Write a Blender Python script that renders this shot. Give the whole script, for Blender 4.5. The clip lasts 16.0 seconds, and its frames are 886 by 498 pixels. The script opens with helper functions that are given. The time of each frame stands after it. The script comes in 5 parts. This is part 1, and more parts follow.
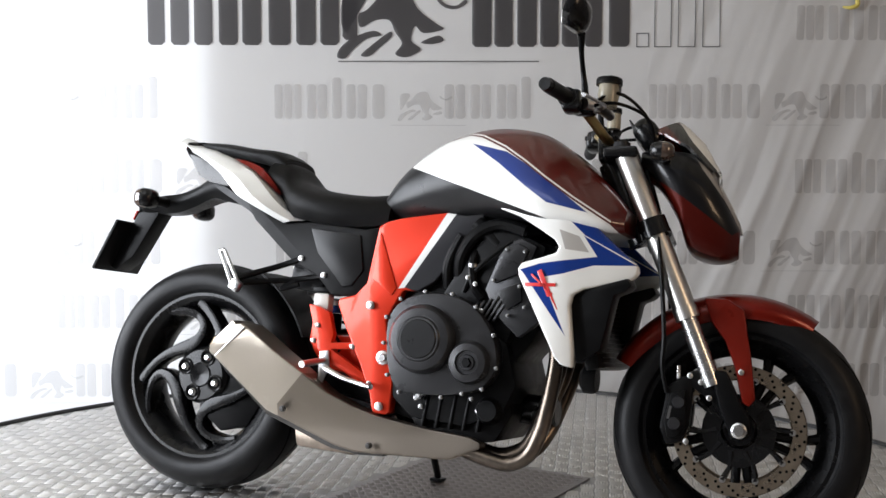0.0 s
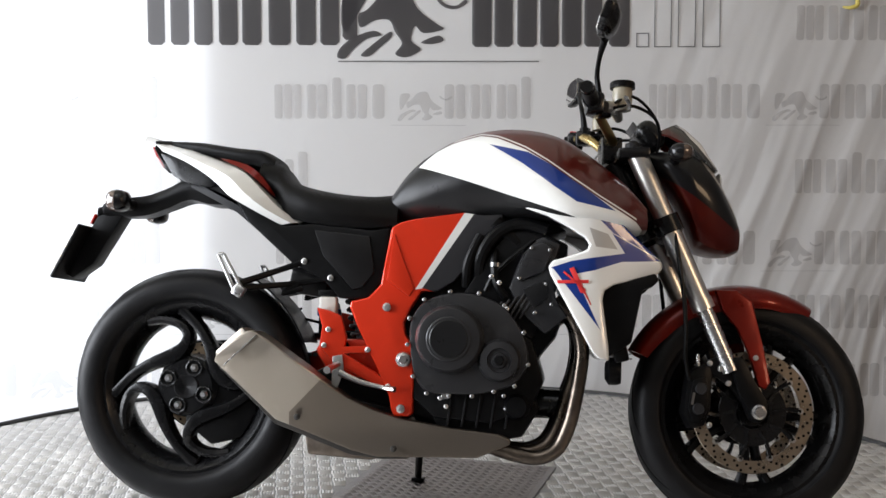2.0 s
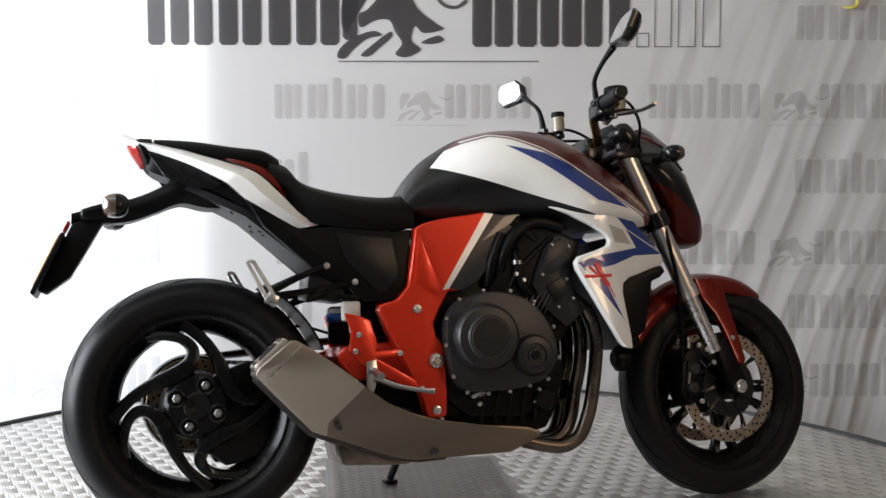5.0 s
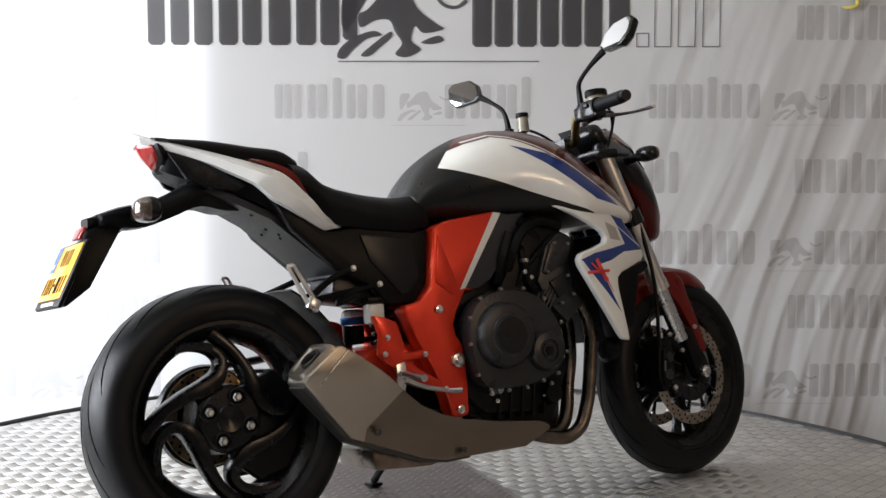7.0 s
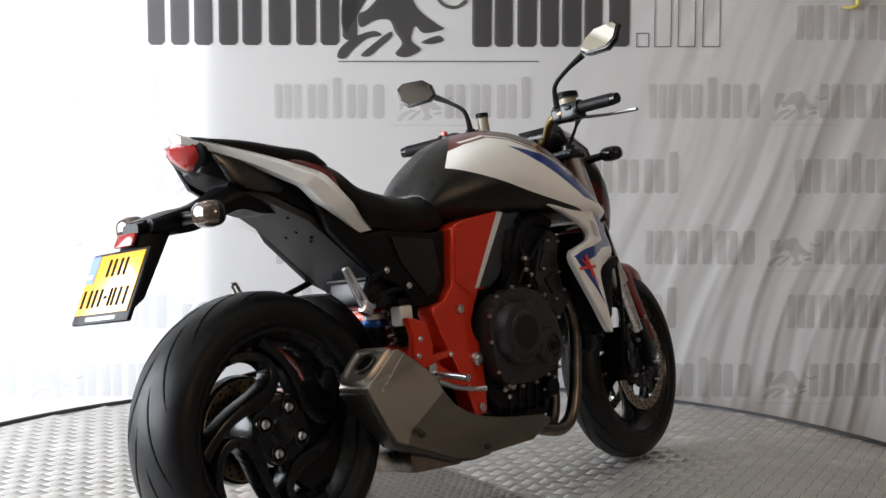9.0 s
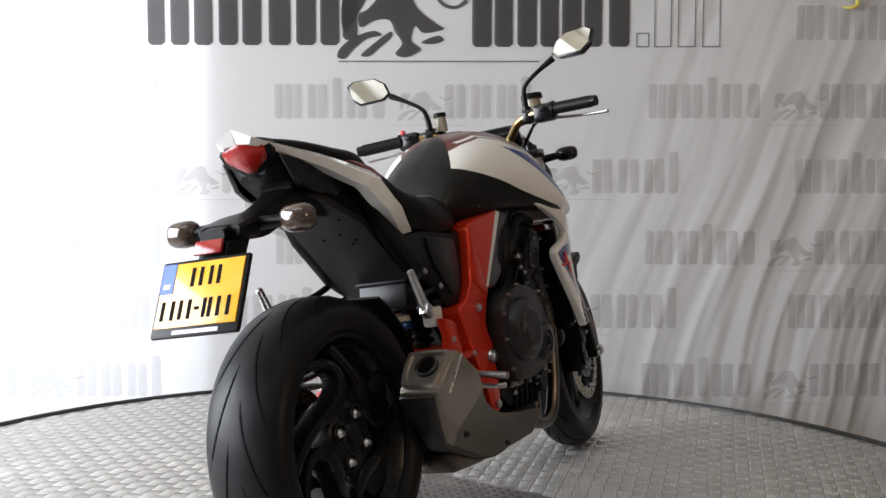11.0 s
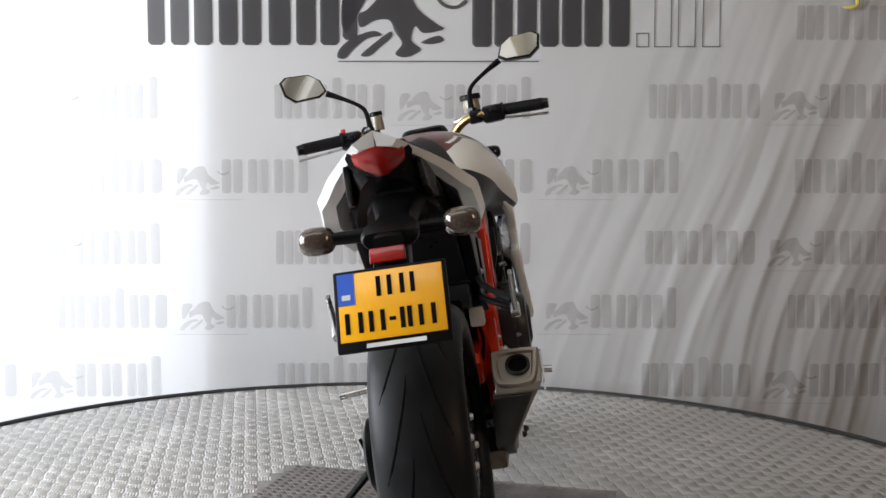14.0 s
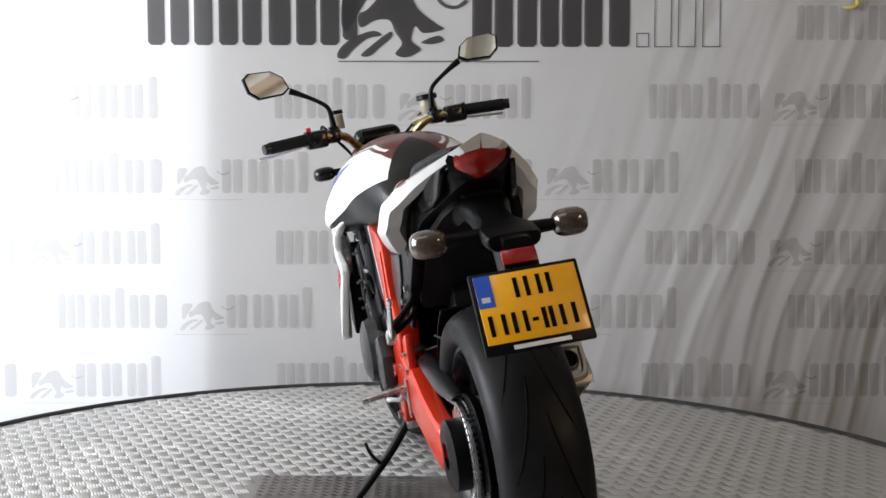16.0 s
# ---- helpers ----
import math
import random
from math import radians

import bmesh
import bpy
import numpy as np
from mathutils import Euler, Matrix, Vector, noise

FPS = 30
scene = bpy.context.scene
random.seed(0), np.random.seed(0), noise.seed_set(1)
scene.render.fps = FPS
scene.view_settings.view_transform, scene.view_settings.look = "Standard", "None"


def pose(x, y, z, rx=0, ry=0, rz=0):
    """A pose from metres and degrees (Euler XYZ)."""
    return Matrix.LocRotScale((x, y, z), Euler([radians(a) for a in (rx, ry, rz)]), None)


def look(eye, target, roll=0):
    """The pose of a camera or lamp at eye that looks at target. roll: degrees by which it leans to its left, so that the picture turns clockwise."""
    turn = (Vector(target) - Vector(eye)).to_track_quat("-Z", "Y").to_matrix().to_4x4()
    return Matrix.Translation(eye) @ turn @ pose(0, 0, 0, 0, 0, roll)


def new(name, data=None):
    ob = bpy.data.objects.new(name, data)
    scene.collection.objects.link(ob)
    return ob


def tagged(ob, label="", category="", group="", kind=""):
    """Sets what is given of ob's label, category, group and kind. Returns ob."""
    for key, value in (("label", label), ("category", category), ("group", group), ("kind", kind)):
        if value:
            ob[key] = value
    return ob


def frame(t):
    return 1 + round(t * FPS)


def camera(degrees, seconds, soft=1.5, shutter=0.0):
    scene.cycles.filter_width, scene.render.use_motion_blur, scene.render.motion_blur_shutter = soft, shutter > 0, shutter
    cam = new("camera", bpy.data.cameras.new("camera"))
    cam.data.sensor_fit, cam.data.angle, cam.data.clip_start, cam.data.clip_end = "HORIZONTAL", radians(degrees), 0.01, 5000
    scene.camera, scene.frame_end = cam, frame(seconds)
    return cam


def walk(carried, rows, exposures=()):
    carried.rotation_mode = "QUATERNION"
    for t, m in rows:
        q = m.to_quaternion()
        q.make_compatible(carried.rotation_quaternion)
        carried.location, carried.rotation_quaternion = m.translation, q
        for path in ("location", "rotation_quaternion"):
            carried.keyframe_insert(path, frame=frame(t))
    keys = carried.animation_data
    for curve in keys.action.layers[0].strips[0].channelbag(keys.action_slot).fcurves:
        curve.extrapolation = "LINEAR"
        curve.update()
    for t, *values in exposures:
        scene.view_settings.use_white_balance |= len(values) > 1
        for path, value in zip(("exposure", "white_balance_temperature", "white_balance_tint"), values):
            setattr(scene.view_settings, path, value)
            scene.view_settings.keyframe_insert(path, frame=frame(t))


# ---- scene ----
cam = camera(41.89, 16.0, soft=1.5)
EYE = (0.0, -3.065, 0.914)
YAW, PITCH, ROLL = radians(0.637), radians(-4.266), 0.883
AIM = (EYE[0] + math.sin(YAW) * math.cos(PITCH), EYE[1] + math.cos(YAW) * math.cos(PITCH), EYE[2] + math.sin(PITCH))
VIEW = look(EYE, AIM, ROLL)
walk(cam, [(0.0, VIEW), (16.0, VIEW)], exposures=[(0.0, -0.12), (2.0, 0.0), (11.0, 0.0), (14.5, -0.17), (16.0, -0.22)])

# ---- light: daylight through a window behind the banner, a glazed side wall and an added fill from above ----
TURN_RATE = 7.6154            # degrees a second
R_TABLE = 1.70
Y_BANNER = 1.95
Z_FLOOR = -0.36

world = bpy.data.worlds.new("sky")
scene.world = world
world.use_nodes = True
wn = world.node_tree
sky = wn.nodes.new("ShaderNodeTexSky")
sky.sky_type, sky.sun_disc = "NISHITA", False
sky.sun_elevation, sky.sun_rotation = radians(40), radians(250)
wn.links.new(sky.outputs[0], wn.nodes["Background"].inputs[0])
wn.nodes["Background"].inputs[1].default_value = 0.08


def area_lamp(name, m, sx, sy, watts, color):
    d = bpy.data.lights.new(name, "AREA")
    d.shape, d.size, d.size_y, d.energy, d.color = "RECTANGLE", sx, sy, watts, color
    ob = new(name, d)
    ob.matrix_world = m
    return ob


LAMP_BACK, LAMP_SIDE, LAMP_TOP_FILL, LAMP_HALL = 51, 430, 20, 31
area_lamp("window_light_back", look((-2.15, 2.2, 1.15), (-2.15, 0, 1.15)), 2.34, 2.9, LAMP_BACK, (0.885, 0.925, 1.0))
area_lamp("window_light_side", look((-3.86, -0.9, 1.35), (0, -0.9, 1.15)), 3.6, 2.3, LAMP_SIDE, (0.885, 0.925, 1.0))
# unseen fill in the gap of the decking, added to brighten upward faces
area_lamp("top_fill", look((-1.5, -2.1, 3.16), (-1.5, -2.099, 0)), 3.2, 0.7, LAMP_TOP_FILL, (0.97, 0.97, 1.0))
area_lamp("hall_lamp", look((3.2, -3.2, 2.2), (1.5, 1.6, 0.8)), 0.9, 0.9, LAMP_HALL, (1.0, 0.69, 0.44))

# ---- materials ----


def mat(name, color, rough=0.5, metal=0.0, var=0.12, scale=30.0, bump=0.0, bscale=200.0, coat=0.0, spec=0.5, warm=0.0):
    """Principled material with colour and roughness varied at two scales and an optional fine relief."""
    m = bpy.data.materials.new(name)
    m.use_nodes = True
    nt = m.node_tree
    b = nt.nodes["Principled BSDF"]
    tc = nt.nodes.new("ShaderNodeTexCoord")
    n1 = nt.nodes.new("ShaderNodeTexNoise")
    n1.inputs["Scale"].default_value, n1.inputs["Detail"].default_value = scale, 6
    n2 = nt.nodes.new("ShaderNodeTexNoise")
    n2.inputs["Scale"].default_value, n2.inputs["Detail"].default_value = scale * 0.13, 3
    mix = nt.nodes.new("ShaderNodeMath")
    mix.operation = "ADD"
    nt.links.new(tc.outputs["Object"], n1.inputs["Vector"])
    nt.links.new(tc.outputs["Object"], n2.inputs["Vector"])
    nt.links.new(n1.outputs["Fac"], mix.inputs[0])
    nt.links.new(n2.outputs["Fac"], mix.inputs[1])
    ramp = nt.nodes.new("ShaderNodeMapRange")
    ramp.inputs[1].default_value, ramp.inputs[2].default_value = 1.0, 1.4
    ramp.inputs[3].default_value, ramp.inputs[4].default_value = 1 - var, 1 + var
    nt.links.new(mix.outputs[0], ramp.inputs[0])
    vm = nt.nodes.new("ShaderNodeVectorMath")
    vm.operation = "SCALE"
    vm.inputs[0].default_value = color
    nt.links.new(ramp.outputs[0], vm.inputs["Scale"])
    nt.links.new(vm.outputs[0], b.inputs["Base Color"])
    rr = nt.nodes.new("ShaderNodeMapRange")
    rr.inputs[1].default_value, rr.inputs[2].default_value = 0.6, 1.4
    rr.inputs[3].default_value, rr.inputs[4].default_value = max(0.02, rough * (1 - var)), min(1, rough * (1 + var))
    nt.links.new(mix.outputs[0], rr.inputs[0])
    nt.links.new(rr.outputs[0], b.inputs["Roughness"])
    b.inputs["Metallic"].default_value = metal
    b.inputs["Coat Weight"].default_value = coat
    b.inputs["Coat Roughness"].default_value = 0.04
    b.inputs["Specular IOR Level"].default_value = spec
    if bump:
        n3 = nt.nodes.new("ShaderNodeTexNoise")
        n3.inputs["Scale"].default_value, n3.inputs["Detail"].default_value = bscale, 4
        nt.links.new(tc.outputs["Object"], n3.inputs["Vector"])
        bp = nt.nodes.new("ShaderNodeBump")
        bp.inputs["Strength"].default_value, bp.inputs["Distance"].default_value = bump, 0.002
        nt.links.new(n3.outputs["Fac"], bp.inputs["Height"])
        nt.links.new(bp.outputs[0], b.inputs["Normal"])
    return m


def math_node(nt, op, a, b=None):
    n = nt.nodes.new("ShaderNodeMath")
    n.operation = op
    for i, v in enumerate((a, b)):
        if v is None:
            continue
        if isinstance(v, (int, float)):
            n.inputs[i].default_value = v
        else:
            nt.links.new(v, n.inputs[i])
    return n.outputs[0]


def paint_zones(m, zones):
    """Lays flat paint colours on a material: each zone a colour and convex outlines in the thing's side plane (x, z), given anticlockwise."""
    nt = m.node_tree
    b = nt.nodes["Principled BSDF"]
    tc = nt.nodes.new("ShaderNodeTexCoord")
    sep = nt.nodes.new("ShaderNodeSeparateXYZ")
    nt.links.new(tc.outputs["Object"], sep.inputs[0])
    X, Z = sep.outputs[0], sep.outputs[2]
    last = b.inputs["Base Color"].links[0].from_socket
    for color, outlines in zones:
        total = None
        for pts in outlines:
            inside = None
            for (x0, z0), (x1, z1) in zip(pts, pts[1:] + pts[:1]):
                ln = math.hypot(x1 - x0, z1 - z0)
                a, c = -(z1 - z0) / ln, (x1 - x0) / ln
                d = math_node(nt, "ADD", math_node(nt, "MULTIPLY", X, a), math_node(nt, "MULTIPLY", Z, c))
                d = math_node(nt, "SUBTRACT", d, a * x0 + c * z0)
                inside = d if inside is None else math_node(nt, "MINIMUM", inside, d)
            total = inside if total is None else math_node(nt, "MAXIMUM", total, inside)
        k = nt.nodes.new("ShaderNodeMapRange")
        k.inputs[1].default_value, k.inputs[2].default_value = -0.0018, -0.0006
        nt.links.new(total, k.inputs[0])
        mx = nt.nodes.new("ShaderNodeMix")
        mx.data_type = "RGBA"
        nt.links.new(k.outputs[0], mx.inputs["Factor"])
        nt.links.new(last, mx.inputs["A"])
        mx.inputs["B"].default_value = (*color, 1)
        last = mx.outputs["Result"]
    nt.links.new(last, b.inputs["Base Color"])
    return m


def glass(name, color, rough=0.03):
    m = bpy.data.materials.new(name)
    m.use_nodes = True
    b = m.node_tree.nodes["Principled BSDF"]
    b.inputs["Base Color"].default_value = (*color, 1)
    b.inputs["Roughness"].default_value = rough
    b.inputs["Transmission Weight"].default_value = 0.9
    b.inputs["IOR"].default_value = 1.45
    return m


WHITE, BLUE, RED, DARKRED = (0.76, 0.76, 0.73), (0.002, 0.026, 0.19), (0.6, 0.03, 0.008), (0.075, 0.0045, 0.002)
M_RED = mat("red_frame_paint", RED, 0.3, 0.35, var=0.06, coat=0.3, spec=0.3, bump=0.02, bscale=900)
M_DRED = mat("candy_red_paint", (0.15, 0.0065, 0.002), 0.3, 0.3, var=0.1, coat=0.22, spec=0.18)
M_RUB = mat("tyre_rubber", (0.0072, 0.0072, 0.0077), 0.45, spec=0.16, var=0.25, bump=0.15, bscale=500)
M_BLK = mat("black_plastic", (0.004, 0.004, 0.0043), 0.36, var=0.2, bump=0.15, bscale=900, spec=0.12)
M_GLB = mat("gloss_black", (0.0045, 0.0045, 0.005), 0.25, var=0.2, coat=0.12, spec=0.3)
M_GREY = mat("dark_grey_plastic", (0.009, 0.009, 0.0095), 0.3, spec=0.24, var=0.15, bump=0.12, bscale=900)
M_SEAT = mat("seat_vinyl", (0.005, 0.005, 0.0053), 0.42, spec=0.13, var=0.2, bump=0.35, bscale=1400)
M_ENG = mat("engine_black_metal", (0.034, 0.034, 0.036), 0.31, 0.4, spec=0.35, var=0.2, bump=0.2, bscale=600)
M_ENGD = mat("engine_dark_metal", (0.005, 0.005, 0.0054), 0.38, 0.2, spec=0.14, var=0.3, bump=0.25, bscale=400)
M_EXH = mat("brushed_titanium", (0.36, 0.32, 0.27), 0.38, 0.9, var=0.08, bump=0.08, bscale=700)
# exhaust metal with the shade below the silencer put into its colour
M_EXD = mat("exhaust_shaded_metal", (0.03, 0.027, 0.024), 0.42, 0.3, var=0.12, bump=0.1, bscale=700)
M_PIPE = mat("stained_header_steel", (0.17, 0.14, 0.115), 0.3, 1.0, var=0.4, scale=18)
M_STEEL = mat("bright_steel", (0.62, 0.62, 0.62), 0.28, 1.0, var=0.1)
M_BOLT = mat("dull_steel_bolt", (0.3, 0.3, 0.3), 0.35, 1.0, var=0.15)
M_FORK = mat("polished_fork_tube", (0.68, 0.66, 0.63), 0.33, 1.0, var=0.06)
M_GOLD = mat("gold_anodised", (0.48, 0.36, 0.16), 0.28, 1.0, var=0.1)
M_DISC = mat("brake_disc_steel", (0.42, 0.35, 0.27), 0.28, 0.95, var=0.15)
M_DISCR = mat("bronze_disc_steel", (0.3, 0.22, 0.14), 0.36, 0.95, var=0.3, scale=30)
M_RIM = mat("black_wheel_enamel", (0.004, 0.004, 0.0044), 0.27, 0.0, var=0.2, spec=0.2, coat=0.05)
M_AMB = mat("smoked_amber_lens", (0.085, 0.055, 0.04), 0.16, var=0.4, scale=140, coat=0.8)
M_ORANGE = mat("amber_bulb", (0.7, 0.2, 0.02), 0.3)
M_LENSR = mat("red_lens", (0.3, 0.008, 0.004), 0.22, coat=0.2, var=0.18, scale=160)
M_CLEAR = glass("clear_lens", (0.95, 0.95, 0.95))
M_YEL = mat("plate_yellow", (0.85, 0.4, 0.0), 0.3, var=0.04, coat=0.35)
M_PBLUE = mat("plate_blue", (0.02, 0.1, 0.55), 0.4, var=0.04)
# black of the plate's bars, also laid in hollows as their shade
M_INK = mat("print_and_hollow_black", (0.004, 0.004, 0.004), 0.7, spec=0.05)
M_TRAY = mat("undertail_grey_plastic", (0.012, 0.012, 0.0135), 0.42, spec=0.25, var=0.1, bump=0.1, bscale=900)
M_PALE = mat("pale_print", (0.7, 0.7, 0.7), 0.5)
M_MIRROR = mat("mirror_glass", (0.8, 0.8, 0.8), 0.03, 1.0, var=0.01)
# one aluminium in two tones: bars lightened for caught light, plate darkened between them
M_BAR = mat("tread_bar_lit_aluminium", (0.82, 0.81, 0.8), 0.5, 1.0, var=0.12, scale=9)
M_ALU = mat("tread_plate_shaded_aluminium", (0.46, 0.45, 0.44), 0.46, 1.0, var=0.16, scale=9, bump=0.12, bscale=300)
M_ALUD = mat("worn_tread_plate", (0.4, 0.37, 0.36), 0.42, 1.0, var=0.25, scale=7, bump=0.15, bscale=300)
M_EDGE = mat("grey_edge_trim", (0.06, 0.06, 0.063), 0.38, 0.5, var=0.2)
M_WALL = mat("plaster_wall", (0.17, 0.155, 0.145), 0.9, var=0.06, scale=3, bump=0.2, bscale=60)
M_CEIL = mat("ceiling_deck", (0.74, 0.70, 0.60), 0.9, var=0.05, scale=3, bump=0.2, bscale=60)
M_CONC = mat("concrete_floor", (0.25, 0.24, 0.23), 0.8, var=0.2, scale=4, bump=0.3, bscale=40)
M_RESV = mat("white_reservoir_plastic", (0.62, 0.6, 0.55), 0.35)
M_FLUID = mat("cloudy_reservoir", (0.3, 0.27, 0.2), 0.25)
M_BLUEAN = mat("blue_anodised", (0.015, 0.08, 0.3), 0.3, 0.5)


def cloth(name, color, through_share, var=0.03):
    """Printed fabric that lets part of the light through."""
    m = mat(name, color, 0.85, var=var, scale=1.3, bump=0.15, bscale=900)
    nt = m.node_tree
    b = nt.nodes["Principled BSDF"]
    tr = nt.nodes.new("ShaderNodeBsdfTranslucent")
    src = b.inputs["Base Color"].links[0].from_socket
    nt.links.new(src, tr.inputs["Color"])
    mx = nt.nodes.new("ShaderNodeMixShader")
    mx.inputs[0].default_value = through_share
    nt.links.new(b.outputs[0], mx.inputs[1])
    nt.links.new(tr.outputs[0], mx.inputs[2])
    nt.links.new(mx.outputs[0], nt.nodes["Material Output"].inputs[0])
    return m


M_BANNER = cloth("banner_cloth", (0.74, 0.735, 0.73), 0.4)


def ink(name, color, clear, glow_through=0.0):
    """Thin print film that shows part of the cloth below it and lets some of the light from behind through."""
    m = mat(name, color, 0.8, var=0.05, scale=8)
    nt = m.node_tree
    tr = nt.nodes.new("ShaderNodeBsdfTransparent")
    mx = nt.nodes.new("ShaderNodeMixShader")
    mx.inputs[0].default_value = clear
    soft = nt.nodes.new("ShaderNodeBsdfTranslucent")
    soft.inputs["Color"].default_value = (0.8, 0.78, 0.77, 1)
    body = nt.nodes.new("ShaderNodeMixShader")
    body.inputs[0].default_value = glow_through
    nt.links.new(nt.nodes["Principled BSDF"].outputs[0], body.inputs[1])
    nt.links.new(soft.outputs[0], body.inputs[2])
    nt.links.new(body.outputs[0], mx.inputs[1])
    nt.links.new(tr.outputs[0], mx.inputs[2])
    nt.links.new(mx.outputs[0], nt.nodes["Material Output"].inputs[0])
    return m


M_MARK = ink("pale_print_ink", (0.2, 0.18, 0.17), 0.74, 0.35)
M_MARKD = ink("dark_print_ink", (0.018, 0.016, 0.018), 0.05, 0.22)

# ---- mesh helpers ----


def part(name, bm, material, parent, label="", angle=35, kind=""):
    me = bpy.data.meshes.new(name)
    bmesh.ops.recalc_face_normals(bm, faces=bm.faces)
    for f in bm.faces:
        f.smooth = True
    bm.to_mesh(me)
    bm.free()
    me.set_sharp_from_angle(angle=radians(angle))
    for m in material if isinstance(material, (list, tuple)) else [material]:
        me.materials.append(m)
    ob = new(name, me)
    ob.parent = parent
    tagged(ob, label, kind=kind)
    return ob


def share(ob, m, parent=None):
    """Another part on the same mesh, at the pose m in its parent's space."""
    o = ob.copy()
    scene.collection.objects.link(o)
    o.parent = parent or ob.parent
    o.matrix_basis = m
    return o


def shape(points, per=6, closed=False):
    """A smooth curve through points (Catmull-Rom)."""
    p = [np.array(a, float) for a in points]
    n, out = len(p), []
    for i in range(n if closed else n - 1):
        a, b, c, d = (p[(i + k) % n] if closed else p[min(max(i + k, 0), n - 1)] for k in (-1, 0, 1, 2))
        for j in range(per):
            t = j / per
            out.append(0.5 * (2 * b + (c - a) * t + (2 * a - 5 * b + 4 * c - d) * t * t + (3 * b - a - 3 * c + d) * t ** 3))
    if not closed:
        out.append(p[-1])
    return out


def skin(bm, rings, closed=True, caps=True):
    vs = [[bm.verts.new(tuple(v)) for v in r] for r in rings]
    n = len(rings[0])
    for a, b in zip(vs, vs[1:]):
        for i in range(n if closed else n - 1):
            j = (i + 1) % n
            bm.faces.new((a[i], a[j], b[j], b[i]))
    if caps:
        bm.faces.new(vs[0])
        bm.faces.new(vs[-1])
    return bm


def tube(points, radius, n=10, per=6, smooth=True, bm=None, flat=1.0):
    """A round bar along a path; radius one number or one for each point given."""
    bm = bm or bmesh.new()
    rad = radius if isinstance(radius, (list, tuple)) else [radius] * len(points)
    p = shape([(*a, r) for a, r in zip(points, rad)], per) if smooth else [np.array((*a, r)) for a, r in zip(points, rad)]
    rings, up = [], Vector((0.13, 0.31, 0.94))
    for i, v in enumerate(p):
        d = Vector((p[min(i + 1, len(p) - 1)] - p[max(i - 1, 0)])[:3])
        d.normalize()
        side = d.cross(up).normalized()
        if i:
            side = (last - d * last.dot(d)).normalized()
        last = side
        top = side.cross(d)
        rings.append([Vector(v[:3]) + (side * math.cos(k) + top * math.sin(k) * flat) * v[3] for k in (math.tau * j / n for j in range(n))])
    return skin(bm, rings)


def lathe(profile, n=48, axis="y", at=(0, 0, 0), bm=None, closed=False, start=0.0, arc=math.tau):
    """Turns (radius, along) round an axis."""
    bm = bm or bmesh.new()
    rings = []
    whole = arc > math.tau - 0.01
    for k in range(n if whole else n + 1):
        a = start + arc * k / n
        c, s = math.cos(a), math.sin(a)
        rings.append([Vector(at) + Vector({"y": (r * c, h, r * s), "z": (r * c, r * s, h), "x": (h, r * c, r * s)}[axis]) for r, h in profile])
    vs = [[bm.verts.new(v) for v in r] for r in rings]
    m = len(profile)
    pairs = list(zip(vs, vs[1:])) + ([(vs[-1], vs[0])] if whole else [])
    for a, b in pairs:
        for i in range(m if closed else m - 1):
            j = (i + 1) % m
            q = []
            for v in (a[i], a[j], b[j], b[i]):
                if not any((v.co - u.co).length < 1e-7 for u in q):
                    q.append(v)
            if len(q) > 2:
                bm.faces.new(q)
    if closed and not whole:
        bm.faces.new(vs[0])
        bm.faces.new(vs[-1])
    return bm


def slab(outline, y0, y1, bevel=0.006, bm=None, bend=None, segments=2):
    """A plate with its outline in the side plane (x, z), from y0 to y1, with rounded rims; bend(x, z) shifts y."""
    b = bmesh.new()
    lo = [b.verts.new((x, y0, z)) for x, z in outline]
    hi = [b.verts.new((x, y1, z)) for x, z in outline]
    b.faces.new(lo)
    b.faces.new(hi[::-1])
    n = len(outline)
    for i in range(n):
        b.faces.new((lo[i], lo[(i + 1) % n], hi[(i + 1) % n], hi[i]))
    bmesh.ops.recalc_face_normals(b, faces=b.faces)
    if bevel:
        bmesh.ops.bevel(b, geom=[e for e in b.edges if len(e.link_faces) == 2 and e.calc_face_angle() > 0.5], offset=bevel, segments=segments, affect="EDGES", profile=0.6, clamp_overlap=True)
    if bend:
        bmesh.ops.triangulate(b, faces=[f for f in b.faces if len(f.verts) > 4])
        bmesh.ops.subdivide_edges(b, edges=[e for e in b.edges if e.calc_length() > 0.05], cuts=2, use_grid_fill=True)
        for v in b.verts:
            v.co.y += bend(v.co.x, v.co.z)
    if bm is None:
        return b
    join(bm, b)
    return bm


def join(bm, other, m=None):
    me = bpy.data.meshes.new("tmp")
    if m is not None:
        bmesh.ops.transform(other, matrix=m, verts=other.verts)
    other.to_mesh(me)
    other.free()
    bm.from_mesh(me)
    bpy.data.meshes.remove(me)
    return bm


def block(sx, sy, sz, m=None, bevel=0.004, bm=None, segments=2):
    b = bmesh.new()
    bmesh.ops.create_cube(b, size=1)
    bmesh.ops.scale(b, vec=(sx, sy, sz), verts=b.verts)
    if bevel:
        bmesh.ops.bevel(b, geom=b.edges[:], offset=bevel, segments=segments, affect="EDGES", profile=0.5)
    if m is not None:
        bmesh.ops.transform(b, matrix=m, verts=b.verts)
    if bm is None:
        return b
    return join(bm, b)


def bar_between(a, b, r0, r1=None, n=12):
    a, b = Vector(a), Vector(b)
    return tube([a, a.lerp(b, 0.5), b], [r0, (r0 + (r1 or r0)) / 2, r1 or r0], n=n, smooth=False)


